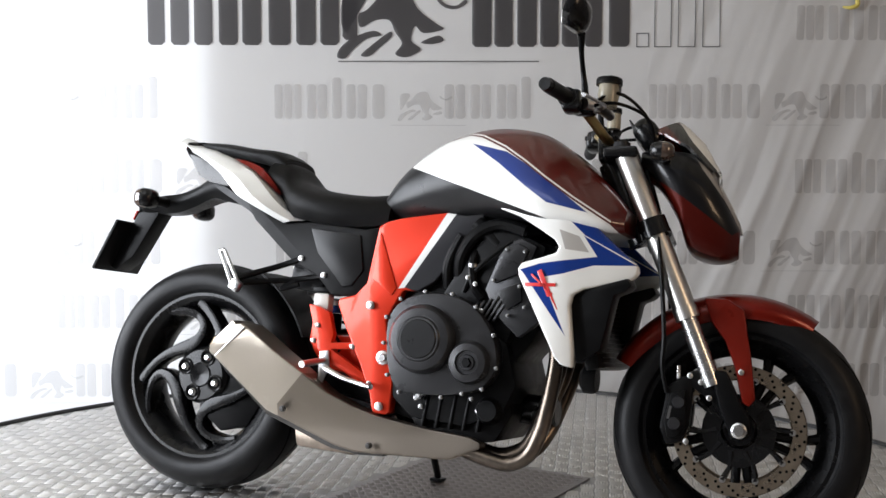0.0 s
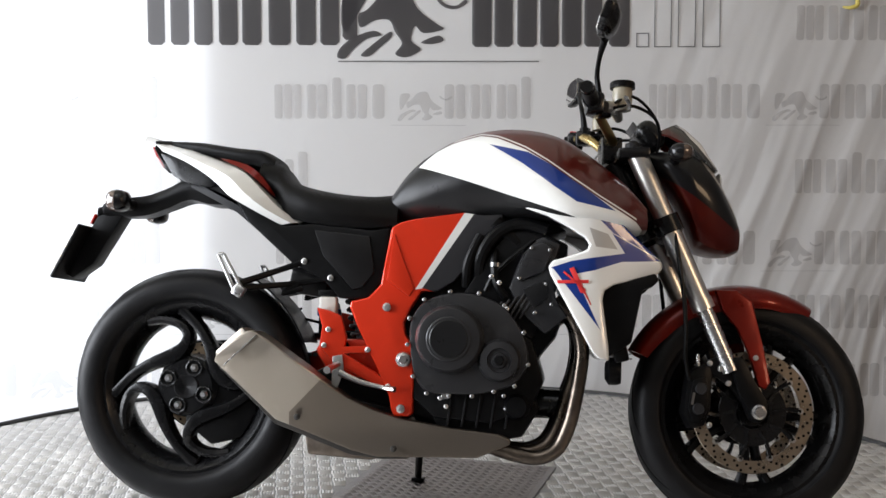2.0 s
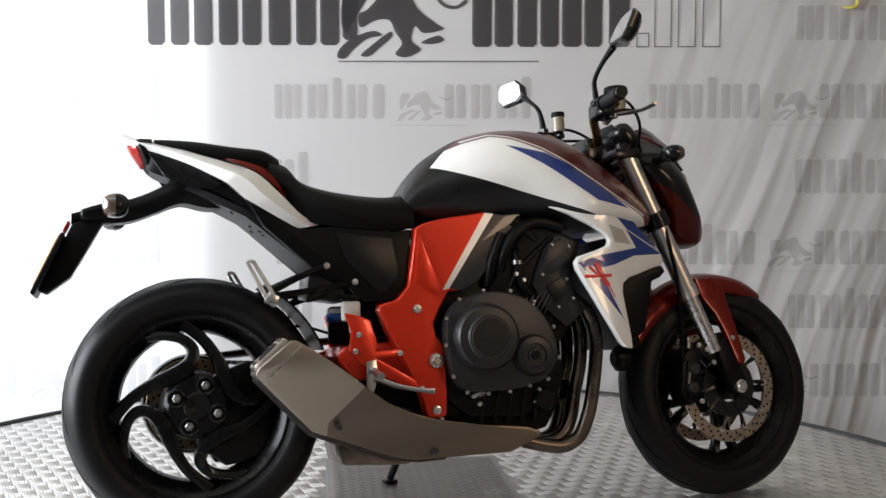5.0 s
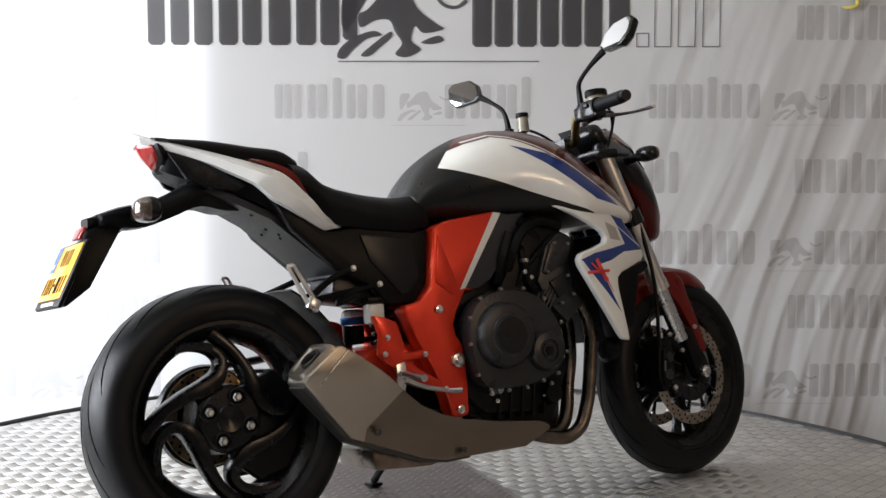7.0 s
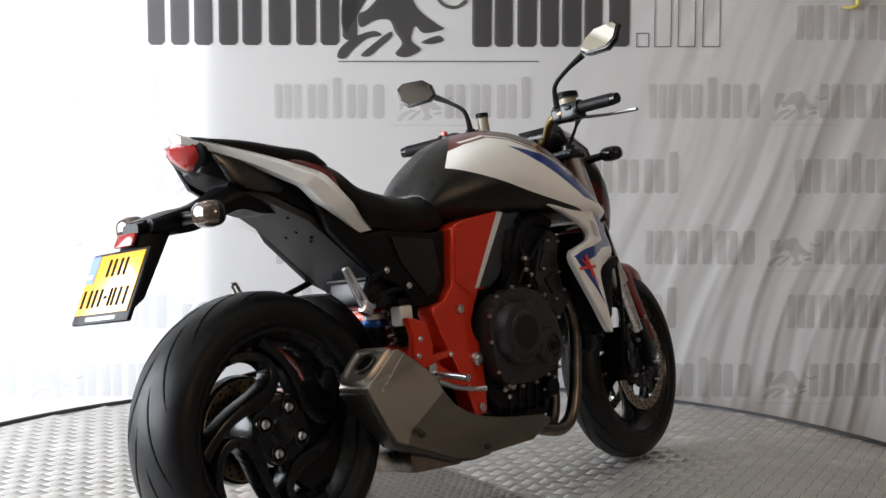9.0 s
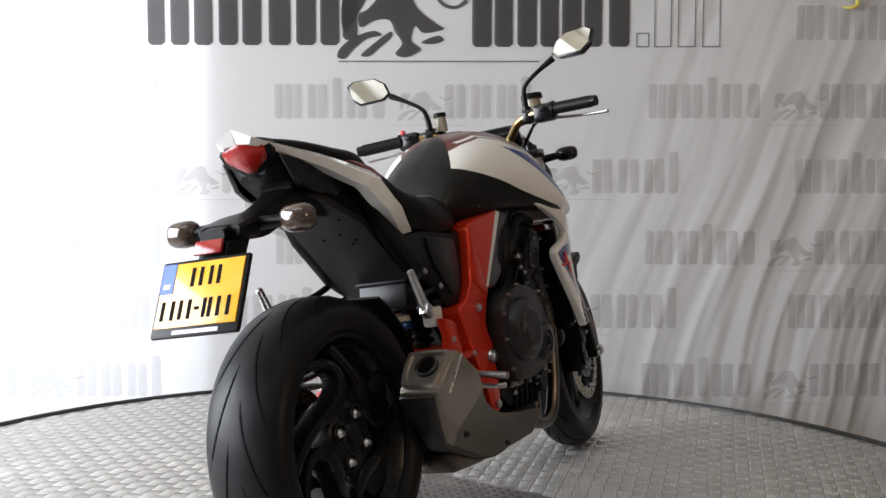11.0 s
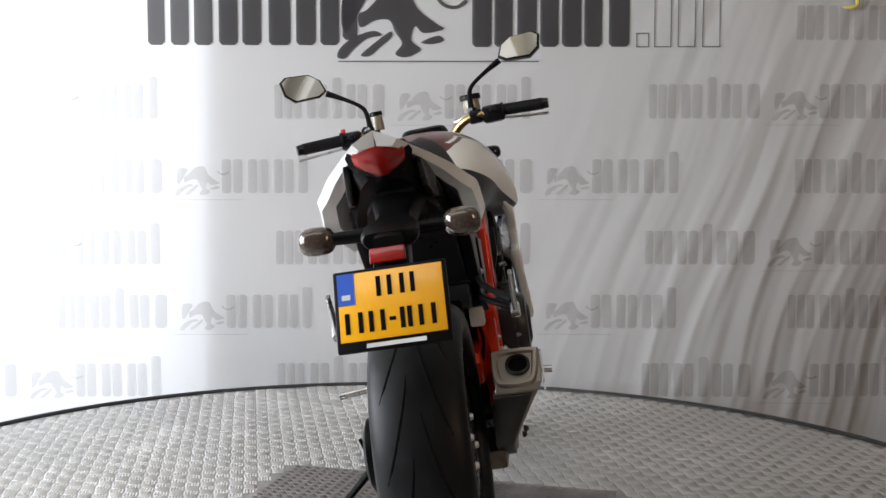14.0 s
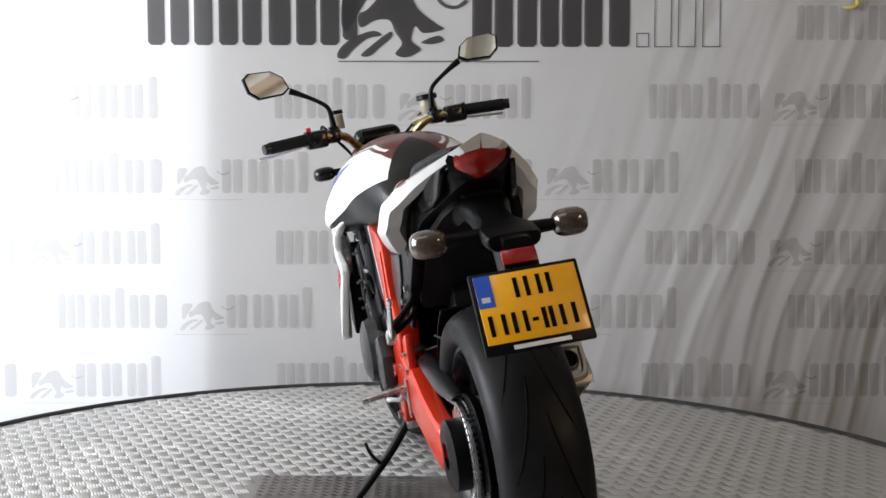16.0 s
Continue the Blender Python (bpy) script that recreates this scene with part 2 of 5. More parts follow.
def half_loft(sections, per=5, around=4, caps=True):
    """A body symmetric about y = 0: sections (x, [(half width, z), ...] from the top middle down)."""
    rows = shape([np.array([x] + [c for p in prof for c in p]) for x, prof in sections], per)
    rings = []
    for r in rows:
        prof = shape(r[1:].reshape(-1, 2), around)
        rings.append([(r[0], y, z) for y, z in prof] + [(r[0], -y, z) for y, z in prof[::-1][:-1]])
    return skin(bmesh.new(), rings, True, caps)

# ---- the room ----


def wall_box(name, x0, x1, y0, y1, z0, z1, material, label="", parent=None):
    ob = part(name, block(x1 - x0, y1 - y0, z1 - z0, pose((x0 + x1) / 2, (y0 + y1) / 2, (z0 + z1) / 2), 0), material, parent)
    return tagged(ob, label, kind="structure")


ZC = 3.1
wall_box("floor", -4.0, 4.2, -6.2, 2.3, Z_FLOOR - 0.1, Z_FLOOR, M_CONC, "grey concrete floor of the showroom below the turntable")


def corrugated(y0, y1):
    """Trapezoid roof decking, its ribs running with y."""
    bm = bmesh.new()
    xs, x = [], -4.0
    while x < 4.2:
        xs += [(x, 0.0), (x + 0.10, 0.0), (x + 0.14, 0.07), (x + 0.24, 0.07)]
        x += 0.28
    ring = xs + [(x, 0.2), (-4.0, 0.2)]
    return skin(bm, [[(a, y, ZC + h) for a, h in ring] for y in (y0, y1)])


for y0, y1 in ((-6.2, -2.5), (-1.7, 2.3)):
    tagged(part("ceiling", corrugated(y0, y1), M_CEIL, None, angle=20), "cream corrugated roof decking", kind="structure")
wall_box("wall_east", 4.0, 4.2, -6.2, 2.3, Z_FLOOR, ZC, M_WALL, "plain beige plaster wall")
wall_box("wall_south", -3.8, 4.0, -6.2, -6.0, Z_FLOOR, ZC, M_WALL, "plain beige plaster wall")
# back wall, with the window opening behind the banner
XW0, XW1, ZW0, ZW1 = -3.32, -0.985, -0.3, 2.6
wall_box("wall_north", XW1, 4.0, 2.012, 2.15, Z_FLOOR, ZC, M_WALL, "plaster wall behind the printed banner")
wall_box("wall_north_pier", -3.8, XW0, 2.012, 2.15, Z_FLOOR, ZC, M_WALL, "plaster pier beside the covered window")
wall_box("wall_north_lintel", XW0, XW1, 2.012, 2.15, ZW1, ZC, M_WALL, "plaster lintel over the covered window")
wall_box("wall_north_sill", XW0, XW1, 2.012, 2.15, Z_FLOOR, ZW0, M_WALL, "plaster sill under the covered window")
# side wall with its wide glazed opening
wall_box("wall_west_front", -4.0, -3.8, 1.0, 2.15, Z_FLOOR, ZC, M_WALL, "plaster wall beside the glazed front")
wall_box("wall_west_back", -4.0, -3.8, -6.2, -2.8, Z_FLOOR, ZC, M_WALL, "plaster wall beside the glazed front")
wall_box("wall_west_head", -4.0, -3.8, -2.8, 1.0, 2.55, ZC, M_WALL, "plaster band over the glazed front")
wall_box("wall_west_plinth", -4.0, -3.8, -2.8, 1.0, Z_FLOOR, 0.1, M_WALL, "plaster plinth under the glazed front")

# ---- the banner ----
banner = tagged(new("banner"), "large white cloth banner with grey printed marks, hung against the wall", "banner")
LEAN = radians(ROLL)
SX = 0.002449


def lean_of(v):
    return 0.33 * v + 0.05 * v * v


def fold(u, v):
    """Depth of the cloth's slanting folds, which deepen to one side and downwards."""
    k = min(max((u - 0.2) / 1.2, 0), 1)
    low = min(max((0.9 - v) / 1.6, 0), 1)
    s = u - lean_of(v) + 0.05 * noise.noise((u * 1.7, v * 1.6, 31))
    n1, n2, n3 = noise.noise((s * 5.6, v * 0.5, 2)), noise.noise((s * 13, v * 0.9, 7)), noise.noise((s * 2.2, v * 0.4, 11))
    n4 = noise.noise((s * 27, v * 1.4, 3))
    ridge = (1 - min(1, abs(n1) * 1.8)) ** 1.4
    deep = k * (0.38 + 0.75 * low) * (0.010 * ridge + 0.009 * n2 + 0.0034 * n4 + 0.015 * n3)
    soft = 0.0022 * noise.noise((u * 2.2, v * 1.1, 5)) + 0.0016 * noise.noise((s * 5.5, v * 0.6, 21))
    return -deep + soft - (0.008 + 0.034 * k)


def on_banner(u, v, off=0.0):
    x = 0.0558 + u * math.cos(LEAN) - v * math.sin(LEAN)
    z = 0.540 + u * math.sin(LEAN) + v * math.cos(LEAN)
    return (x, 1.968 + fold(u, v) - off, z)


M_STRAP = mat("yellow_webbing", (0.6, 0.5, 0.12), 0.7)


def build_banner():
    bm = bmesh.new()
    us, vs = np.concatenate([np.linspace(-3.5, -0.4, 50), np.linspace(-0.4, 3.1, 420)[1:]]), np.linspace(-0.86, 2.1, 60)
    g = [[bm.verts.new(on_banner(u + lean_of(v), v)) for v in vs] for u in us]
    for a, b in zip(g, g[1:]):
        for i in range(len(vs) - 1):
            bm.faces.new((a[i], a[i + 1], b[i + 1], b[i]))
    part("cloth", bm, M_BANNER, banner, "white translucent banner cloth with slanting folds")


def mark_bars(bm, u0, v0, h, bars, off):
    """Upright rounded bars on the cloth: (offset, width, bottom, top) in units of h."""
    for du, w, b, t in bars:
        a0, a1, z0, z1 = u0 + du * h, u0 + (du + w) * h, v0 + b * h, v0 + t * h
        c = min(w * h * 0.22, 0.014, (z1 - z0) * 0.4)
        fine = 14 if a0 > 0.1 else 6
        rows = [(z0, c), (z0 + c, 0)] + [(z0 + c + (z1 - z0 - 2 * c) * k / fine, 0) for k in range(1, fine)] + [(z1 - c, 0), (z1, c)]
        cols = max(1, int((a1 - a0) / 0.007)) if a0 > 0.1 else 1
        g = [[bm.verts.new(on_banner(a0 + i + (a1 - a0 - 2 * i) * k / cols, z, off)) for k in range(cols + 1)] for z, i in rows]
        for r, s in zip(g, g[1:]):
            for k in range(cols):
                bm.faces.new((r[k], r[k + 1], s[k + 1], s[k]))


def bars_of(starts, w, t=1.0):
    """Plain upright bars of one height."""
    return [(a, w, 0.0, t) for a in starts]


MARK = (bars_of((0.0, 0.28, 0.56), 0.23) + bars_of((0.94, 1.27, 2.1, 2.43), 0.27) + bars_of((1.68,), 0.28, 1.2) + bars_of((2.86,), 0.36)
        + bars_of((4.98, 5.31, 5.74, 6.07, 6.5, 6.82), 0.27) + bars_of((7.22,), 0.28, 1.22))
# the emblem: smooth plain shapes, as (x, y) outlines about its lower left corner, y down
EMBLEM = [[(66, -98), (84, -116), (122, -121), (142, -86), (174, -61), (187, -51), (152, -44), (137, -56), (130, -31), (147, -16), (122, -2), (102, -8), (114, -26), (102, -46), (92, -66), (67, -66), (42, -54), (38, -76), (52, -84)],
          [(0, -3), (8, -21), (32, -38), (64, -48), (78, -40), (52, -34), (27, -14), (14, 0)], [(42, -6), (62, -24), (92, -46), (96, -38), (74, -18), (57, -4)],
          [(147, -28), (177, -40), (187, -31), (167, -25)], [(180, -104), (192, -94), (210, -92), (224, -102), (228, -96), (210, -86), (190, -88), (176, -100)],
          [(14, -46), (8, -66), (14, -111), (52, -111), (42, -86), (27, -61)]]


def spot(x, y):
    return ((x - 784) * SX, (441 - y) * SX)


def mark_shape(bm, outline, x0, y0, k, off):
    """A smooth closed shape on the cloth, filled with a fine grid so that it follows the folds."""
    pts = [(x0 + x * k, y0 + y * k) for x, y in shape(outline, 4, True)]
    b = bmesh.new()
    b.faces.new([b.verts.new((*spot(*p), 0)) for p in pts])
    lo, hi = [[f(v.co[i] for v in b.verts) for i in (0, 1)] for f in (min, max)]
    step = 0.018 if lo[0] > 0.1 else 0.06
    for i in (0, 1):
        no = (1, 0, 0) if i == 0 else (0, 1, 0)
        for q in np.arange(lo[i] + step, hi[i], step):
            bmesh.ops.bisect_plane(b, geom=b.verts[:] + b.edges[:] + b.faces[:], plane_co=(q, q, 0), plane_no=no)
    bmesh.ops.triangulate(b, faces=b.faces[:])
    for v in b.verts:
        v.co = on_banner(v.co.x, v.co.y, off)
    join(bm, b)


def build_marks():
    h = 60 * SX
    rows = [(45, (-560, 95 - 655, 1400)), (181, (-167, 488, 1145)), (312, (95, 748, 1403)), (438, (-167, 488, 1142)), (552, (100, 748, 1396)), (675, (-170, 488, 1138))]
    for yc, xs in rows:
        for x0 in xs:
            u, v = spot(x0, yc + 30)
            bm = bmesh.new()
            for outline in EMBLEM:
                mark_shape(bm, outline, x0 + 216, yc + 34, 0.42, 0.006)
            mark_bars(bm, u, v, h, [(3.4, 2.2, -0.2, -0.185)], 0.006)
            e = part("pale_mark", bm, M_MARK, banner, "pale grey printed mark of plain shapes")
            for bar in MARK:
                bm = bmesh.new()
                mark_bars(bm, u, v, h, [bar], 0.006)
                part("print_bar", bm, M_MARK, e)
    # large dark mark: upright bars as high as the print, cut off above the view
    h = 0.30
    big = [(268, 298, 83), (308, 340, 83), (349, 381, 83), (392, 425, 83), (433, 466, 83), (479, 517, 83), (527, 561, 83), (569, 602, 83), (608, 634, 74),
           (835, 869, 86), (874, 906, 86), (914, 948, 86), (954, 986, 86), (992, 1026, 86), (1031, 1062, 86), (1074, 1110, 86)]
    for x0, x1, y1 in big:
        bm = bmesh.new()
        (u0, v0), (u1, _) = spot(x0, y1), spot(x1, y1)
        mark_bars(bm, u0, v0, 1, [(0, u1 - u0, 0, h)], 0.004)
        part("dark_bar", bm, M_MARKD, banner, "large dark grey printed upright bar")
    # dark emblem as plain leaning shapes over a thin line
    for outline in EMBLEM:
        bm = bmesh.new()
        mark_shape(bm, outline, 598, 106, 1.0, 0.004)
        part("dark_shape", bm, M_MARKD, banner, "dark grey printed curved shape")
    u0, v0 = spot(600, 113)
    bm = bmesh.new()
    mark_bars(bm, u0, v0, 1, [(0, 352 * SX, 0.002, 0.007)], 0.0055)
    part("dark_line", bm, M_MARKD, banner, "thin dark grey printed line")
    # thin outlined bars after the large mark
    for x0, x1, y0 in [(1122, 1144, 62), (1153, 1183, -40), (1194, 1225, -40), (1237, 1268, -40)]:
        bm = bmesh.new()
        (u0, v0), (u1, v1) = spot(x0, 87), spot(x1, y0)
        w = 0.004
        for a, b, c, d in [(u0, u0 + w, v0, v1), (u1 - w, u1, v0, v1), (u0, u1, v0, v0 + w), (u0, u1, v1 - w, v1)]:
            mark_bars(bm, a, c, 1, [(0, b - a, 0, d - c)], 0.004)
        part("outlined_bar", bm, M_MARKD, banner, "thin dark outline of an upright bar")


build_banner()
build_marks()
strap = part("strap", tube([on_banner(1.69, 1.12, 0.02), on_banner(1.745, 1.085, 0.03), on_banner(1.76, 1.045, 0.03), on_banner(1.73, 1.03, 0.03), on_banner(1.70, 1.035, 0.02)], [0.007, 0.009, 0.01, 0.008, 0.004], n=8), M_STRAP, None)
tagged(strap, "short pale yellow strap hanging in front of the banner", "strap")

# ---- the turntable ----
turntable = tagged(new("turntable"), "round turntable of aluminium tread plate with a dark rim", "turntable")
CELL, CELL_TURN = 0.0407, radians(-8.4)
PLATE_TURN = radians(58)
PLATE_HALF = (0.483, 0.264)


def on_plate(x, y, grow=0.0):
    c, s = math.cos(PLATE_TURN), math.sin(PLATE_TURN)
    return abs(c * x + s * y) < PLATE_HALF[0] + grow and abs(s * x - c * y) < PLATE_HALF[1] + grow


def tread(cell, turn, keep, n, h, z0, fill=0.92):
    """Raised bars in groups of n, each group at a right angle to the next."""
    vs, fs = [], []
    c, s = math.cos(turn), math.sin(turn)
    k = int(2.6 / cell)
    L, W = cell * fill / 2, cell / n * 0.43
    for i in range(-k, k):
        for j in range(-k, k):
            a, b = (i + 0.5) * cell, (j + 0.5) * cell
            cx, cy = c * a - s * b, s * a + c * b
            if not keep(cx, cy):
                continue
            flip = (i + j) % 2
            for m in range(n):
                o = (m - (n - 1) / 2) * cell / n
                q = len(vs)
                for du, dv, dz in ((-L, 0, 0), (-L * 0.8, -W, 0), (L * 0.8, -W, 0), (L, 0, 0), (L * 0.8, W, 0), (-L * 0.8, W, 0), (-L * 0.72, 0, h), (L * 0.72, 0, h)):
                    p, r = (du, dv + o) if flip else (dv + o, du)
                    vs.append((cx + c * p - s * r, cy + s * p + c * r, z0 + dz))
                for f in ((0, 1, 6), (1, 2, 7, 6), (2, 3, 7), (3, 4, 7), (4, 5, 6, 7), (5, 0, 6)):
                    fs.append(tuple(q + t for t in (f if flip else f[::-1])))
    me = bpy.data.meshes.new("tread")
    me.from_pydata(vs, [], fs)
    for p in me.polygons:
        p.use_smooth = True
    me.set_sharp_from_angle(angle=radians(80))
    return me


def build_turntable():
    part("disc", lathe([(0, -0.008), (R_TABLE - 0.012, -0.008), (R_TABLE - 0.012, -0.05), (0, -0.05)], 128, "z"), M_ALU, turntable, "bare aluminium tread plate")
    part("rim", lathe([(R_TABLE - 0.012, -0.08), (R_TABLE - 0.012, -0.004), (R_TABLE - 0.006, 0.003), (R_TABLE + 0.003, 0.003), (R_TABLE + 0.008, -0.002), (R_TABLE + 0.008, -0.08)], 160, "z", closed=True), M_EDGE, turntable, "dark grey metal edge trim")
    part("skirt", lathe([(R_TABLE - 0.03, Z_FLOOR), (R_TABLE - 0.03, -0.05), (R_TABLE - 0.05, -0.05), (R_TABLE - 0.05, Z_FLOOR)], 128, "z", closed=True), M_GLB, turntable, "black skirt under the turntable")
    near = lambda x, y: 0.60 < math.hypot(x, y) < 0.72 and not on_plate(x, y, 0.016)
    c, s = math.cos(CELL_TURN), math.sin(CELL_TURN)
    cells = [None, None]
    for i in range(-20, 20):
        for j in range(-20, 20):
            a, b = (i + 0.5) * CELL, (j + 0.5) * CELL
            x, y = c * a - s * b, s * a + c * b
            if not near(x, y):
                continue
            k = (i + j) % 2
            if cells[k] is None:
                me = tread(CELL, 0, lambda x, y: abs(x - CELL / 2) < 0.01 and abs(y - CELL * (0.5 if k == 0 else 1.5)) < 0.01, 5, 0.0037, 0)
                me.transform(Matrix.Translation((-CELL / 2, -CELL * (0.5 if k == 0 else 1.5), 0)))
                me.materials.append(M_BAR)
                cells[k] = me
            ob = new("tread_cell", cells[k])
            ob.parent = turntable
            ob.matrix_basis = pose(x, y, -0.008, 0, 0, math.degrees(CELL_TURN))
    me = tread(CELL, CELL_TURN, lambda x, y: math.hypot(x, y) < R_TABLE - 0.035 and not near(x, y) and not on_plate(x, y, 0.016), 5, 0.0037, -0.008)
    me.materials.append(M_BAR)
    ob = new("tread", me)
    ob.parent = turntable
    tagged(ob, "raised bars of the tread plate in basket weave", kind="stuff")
    hx, hy = PLATE_HALF
    m = pose(0, 0, -0.005, 0, 0, math.degrees(PLATE_TURN))
    part("centre_plate", block(hx * 2, hy * 2, 0.006, m, 0.001), M_ALUD, turntable, "darker worn plate with finer tread")
    me = tread(0.021, PLATE_TURN + radians(45), lambda x, y: on_plate(x, y, -0.014), 3, 0.002, -0.002)
    me.materials.append(M_ALUD)
    ob = new("fine_tread", me)
    ob.parent = turntable
    tagged(ob, "fine raised tread of the centre plate", kind="stuff")


build_turntable()

# ---- the motorcycle: x forward, y to its left side, z up, origin under the rear axle ----
BIKE_AT = (-0.6189, 0.1198, 0.0)
BIKE_HEADING, BIKE_LEAN = -21.9, 9.3
bike = tagged(new("motorcycle"), "white, blue and red naked motorcycle leaning on its side stand", "motorcycle")
RX, RZ, FX, FZ = 0.0, 0.313, 1.442, 0.297


def mirror_y(bm):
    for v in bm.verts:
        v.co.y = -v.co.y
    return bm


def tyre_profile(R, w, rim):
    pts = [(rim, -w * 0.36), (rim + 0.012, -w * 0.46), (R - 0.062, -w * 0.5), (R - 0.035, -w * 0.485), (R - 0.016, -w * 0.38), (R - 0.004, -w * 0.2), (R, 0)]
    pts = pts + [(r, -y) for r, y in pts[:-1][::-1]]
    return [tuple(p) for p in shape(pts, 3)]


def groove(R, w, rim, side):
    """One swept tread groove: a black bar inlaid in the rubber for the hollow's shade."""
    prof = sorted((abs(y), r) for r, y in tyre_profile(R, w, rim) if r > R - 0.06)
    path = []
    for t in np.linspace(0, 1, 10):
        y = w * (0.05 + 0.36 * t ** 1.6)
        r = float(np.interp(y, [p[0] for p in prof], [p[1] for p in prof])) - 0.0022
        a = 0.86 * t
        path.append((r * math.cos(a), side * y, r * math.sin(a)))
    return tube(path, [0.0008, 0.0026] + [0.004] * 6 + [0.0026, 0.0006], n=6, smooth=False)


def wheel(name, x, z, R, w, rim, label):
    e = new(name)
    e.parent = bike
    e.location = (x, 0, z)
    tagged(e, label)
    part("tyre", lathe(tyre_profile(R, w, rim), 96), M_RUB, e, "black tyre with swept grooves")
    for side in (-1, 1):
        first = part("tread_groove", groove(R, w, rim, side), M_INK, e)
        for k in range(12):
            m = pose(0, 0, 0, 0, 30 * k + (15 if side > 0 else 0), 0)
            if k:
                share(first, m)
            else:
                first.matrix_basis = m
    hw = w * 0.40
    prof = [(rim + 0.008, -hw), (rim + 0.008, -hw + 0.008), (rim - 0.012, -hw + 0.02), (rim - 0.02, -hw * 0.5), (rim - 0.03, 0), (rim - 0.02, hw * 0.5), (rim - 0.012, hw - 0.02), (rim + 0.008, hw - 0.008), (rim + 0.008, hw),
            (rim - 0.004, hw), (rim - 0.018, hw - 0.012), (rim - 0.035, hw * 0.5), (rim - 0.044, 0), (rim - 0.035, -hw * 0.5), (rim - 0.018, -hw + 0.012), (rim - 0.004, -hw)]
    part("rim", lathe(prof, 96, closed=True), M_RIM, e)
    return e


def rear_wheel():
    e = wheel("rear_wheel", RX, RZ, 0.313, 0.192, 0.222, "wide rear wheel with swirling black spokes")
    # each spoke sweeps in an S from a hook on the rim, past the hub, to the rim a quarter turn further
    curl = [(-0.118, 0.166, 0.011), (-0.08, 0.172, 0.012), (-0.034, 0.163, 0.0125), (-0.008, 0.137, 0.014), (-0.014, 0.104, 0.017), (-0.043, 0.078, 0.021), (-0.10, 0.056, 0.016), (-0.146, 0.029, 0.0135), (-0.178, -0.002, 0.014), (-0.201, -0.03, 0.016)]
    line = shape(curl, 4)
    up, lo = [], []
    for i, p in enumerate(line):
        d = (line[min(i + 1, len(line) - 1)] - line[max(i - 1, 0)])[:2]
        d = d / np.hypot(*d)
        up.append((p[0] - d[1] * p[2], p[1] + d[0] * p[2]))
        lo.append((p[0] + d[1] * p[2], p[1] - d[0] * p[2]))

    def spoke_strip():
        bm = bmesh.new()
        rings = []
        for (ux, uz), (lx, lz), p in zip(up, lo, line):
            y = -0.079 + 0.012 * min(1, max(0, (math.hypot(p[0], p[1]) - 0.10) / 0.09))
            mx, mz = (ux + lx) / 2, (uz + lz) / 2
            rings.append([(ux, y + 0.012, uz), (ux * 0.75 + mx * 0.25, y + 0.002, uz * 0.75 + mz * 0.25), (mx, y - 0.001, mz), (lx * 0.75 + mx * 0.25, y + 0.002, lz * 0.75 + mz * 0.25), (lx, y + 0.012, lz), (lx, y + 0.046, lz), (ux, y + 0.046, uz)])
        return skin(bm, rings)
    spoke = None
    for k in range(4):
        m = pose(0, 0, 0, 0, 90 * k, 0)
        if spoke is None:
            spoke = part("spoke", spoke_strip(), M_RIM, e, "thick S-curved black spoke")
            spoke.matrix_basis = m
        else:
            share(spoke, m)
    part("hub", lathe([(0, -0.074), (0.03, -0.08), (0.034, -0.076), (0.068, -0.075), (0.079, -0.066), (0.086, 0.0), (0.06, 0.05), (0, 0.05)], 40), M_RIM, e)
    bolt = None
    for k in range(4):
        a = radians(68 + 90 * k)
        m = pose(0.0525 * math.cos(a), -0.075, 0.0525 * math.sin(a))
        if bolt is None:
            cup = part("bolt_recess", lathe([(0.023, 0.003), (0.023, -0.004), (0.0205, -0.0055), (0.0175, -0.004), (0.0165, 0.0), (0.0165, 0.003)], 24, closed=True), M_RIM, e)
            cup.matrix_basis = m
            # black disc painted in for the shade down in the recess
            well = part("bolt_well_shade", lathe([(0, -0.0012), (0.0168, -0.0012)], 20), M_INK, e)
            well.matrix_basis = m
            bolt = part("wheel_bolt", lathe([(0, -0.012), (0.0065, -0.012), (0.0075, -0.009), (0.0085, -0.006), (0.011, -0.004), (0.011, 0.004), (0, 0.004)], 6), M_STEEL, e, "bright steel wheel bolt")
            bolt.matrix_basis = m
        else:
            for o in (cup, well, bolt):
                share(o, m)
    part("hub_drum", lathe([(0, -0.03), (0.06, -0.03), (0.068, -0.01), (0.07, 0.066), (0.122, 0.068), (0.126, 0.085), (0.08, 0.094), (0, 0.094)], 48), M_RIM, e)
    # left side: brake disc and sprocket
    d = part("rear_brake_disc", ring_disc(0.116, 0.08, 0.055, 0.005, 30), M_DISCR, e, "drilled bronze-tinted brake disc")
    drill(d, 0.116, 0.08, 0.055, 0.005, 22)
    part("sprocket", lathe([(0.045, 0.1), (0.105, 0.1), (0.105, 0.106), (0.045, 0.106)], 42, closed=True), M_STEEL, e)


def ring_disc(r1, r0, y, t, holes):
    """A brake disc with small drilled marks on both faces."""
    bm = lathe([(r0, y), (r1 - 0.002, y), (r1, y + t / 2), (r1 - 0.002, y + t), (r0, y + t)], 72, closed=True)
    return bm


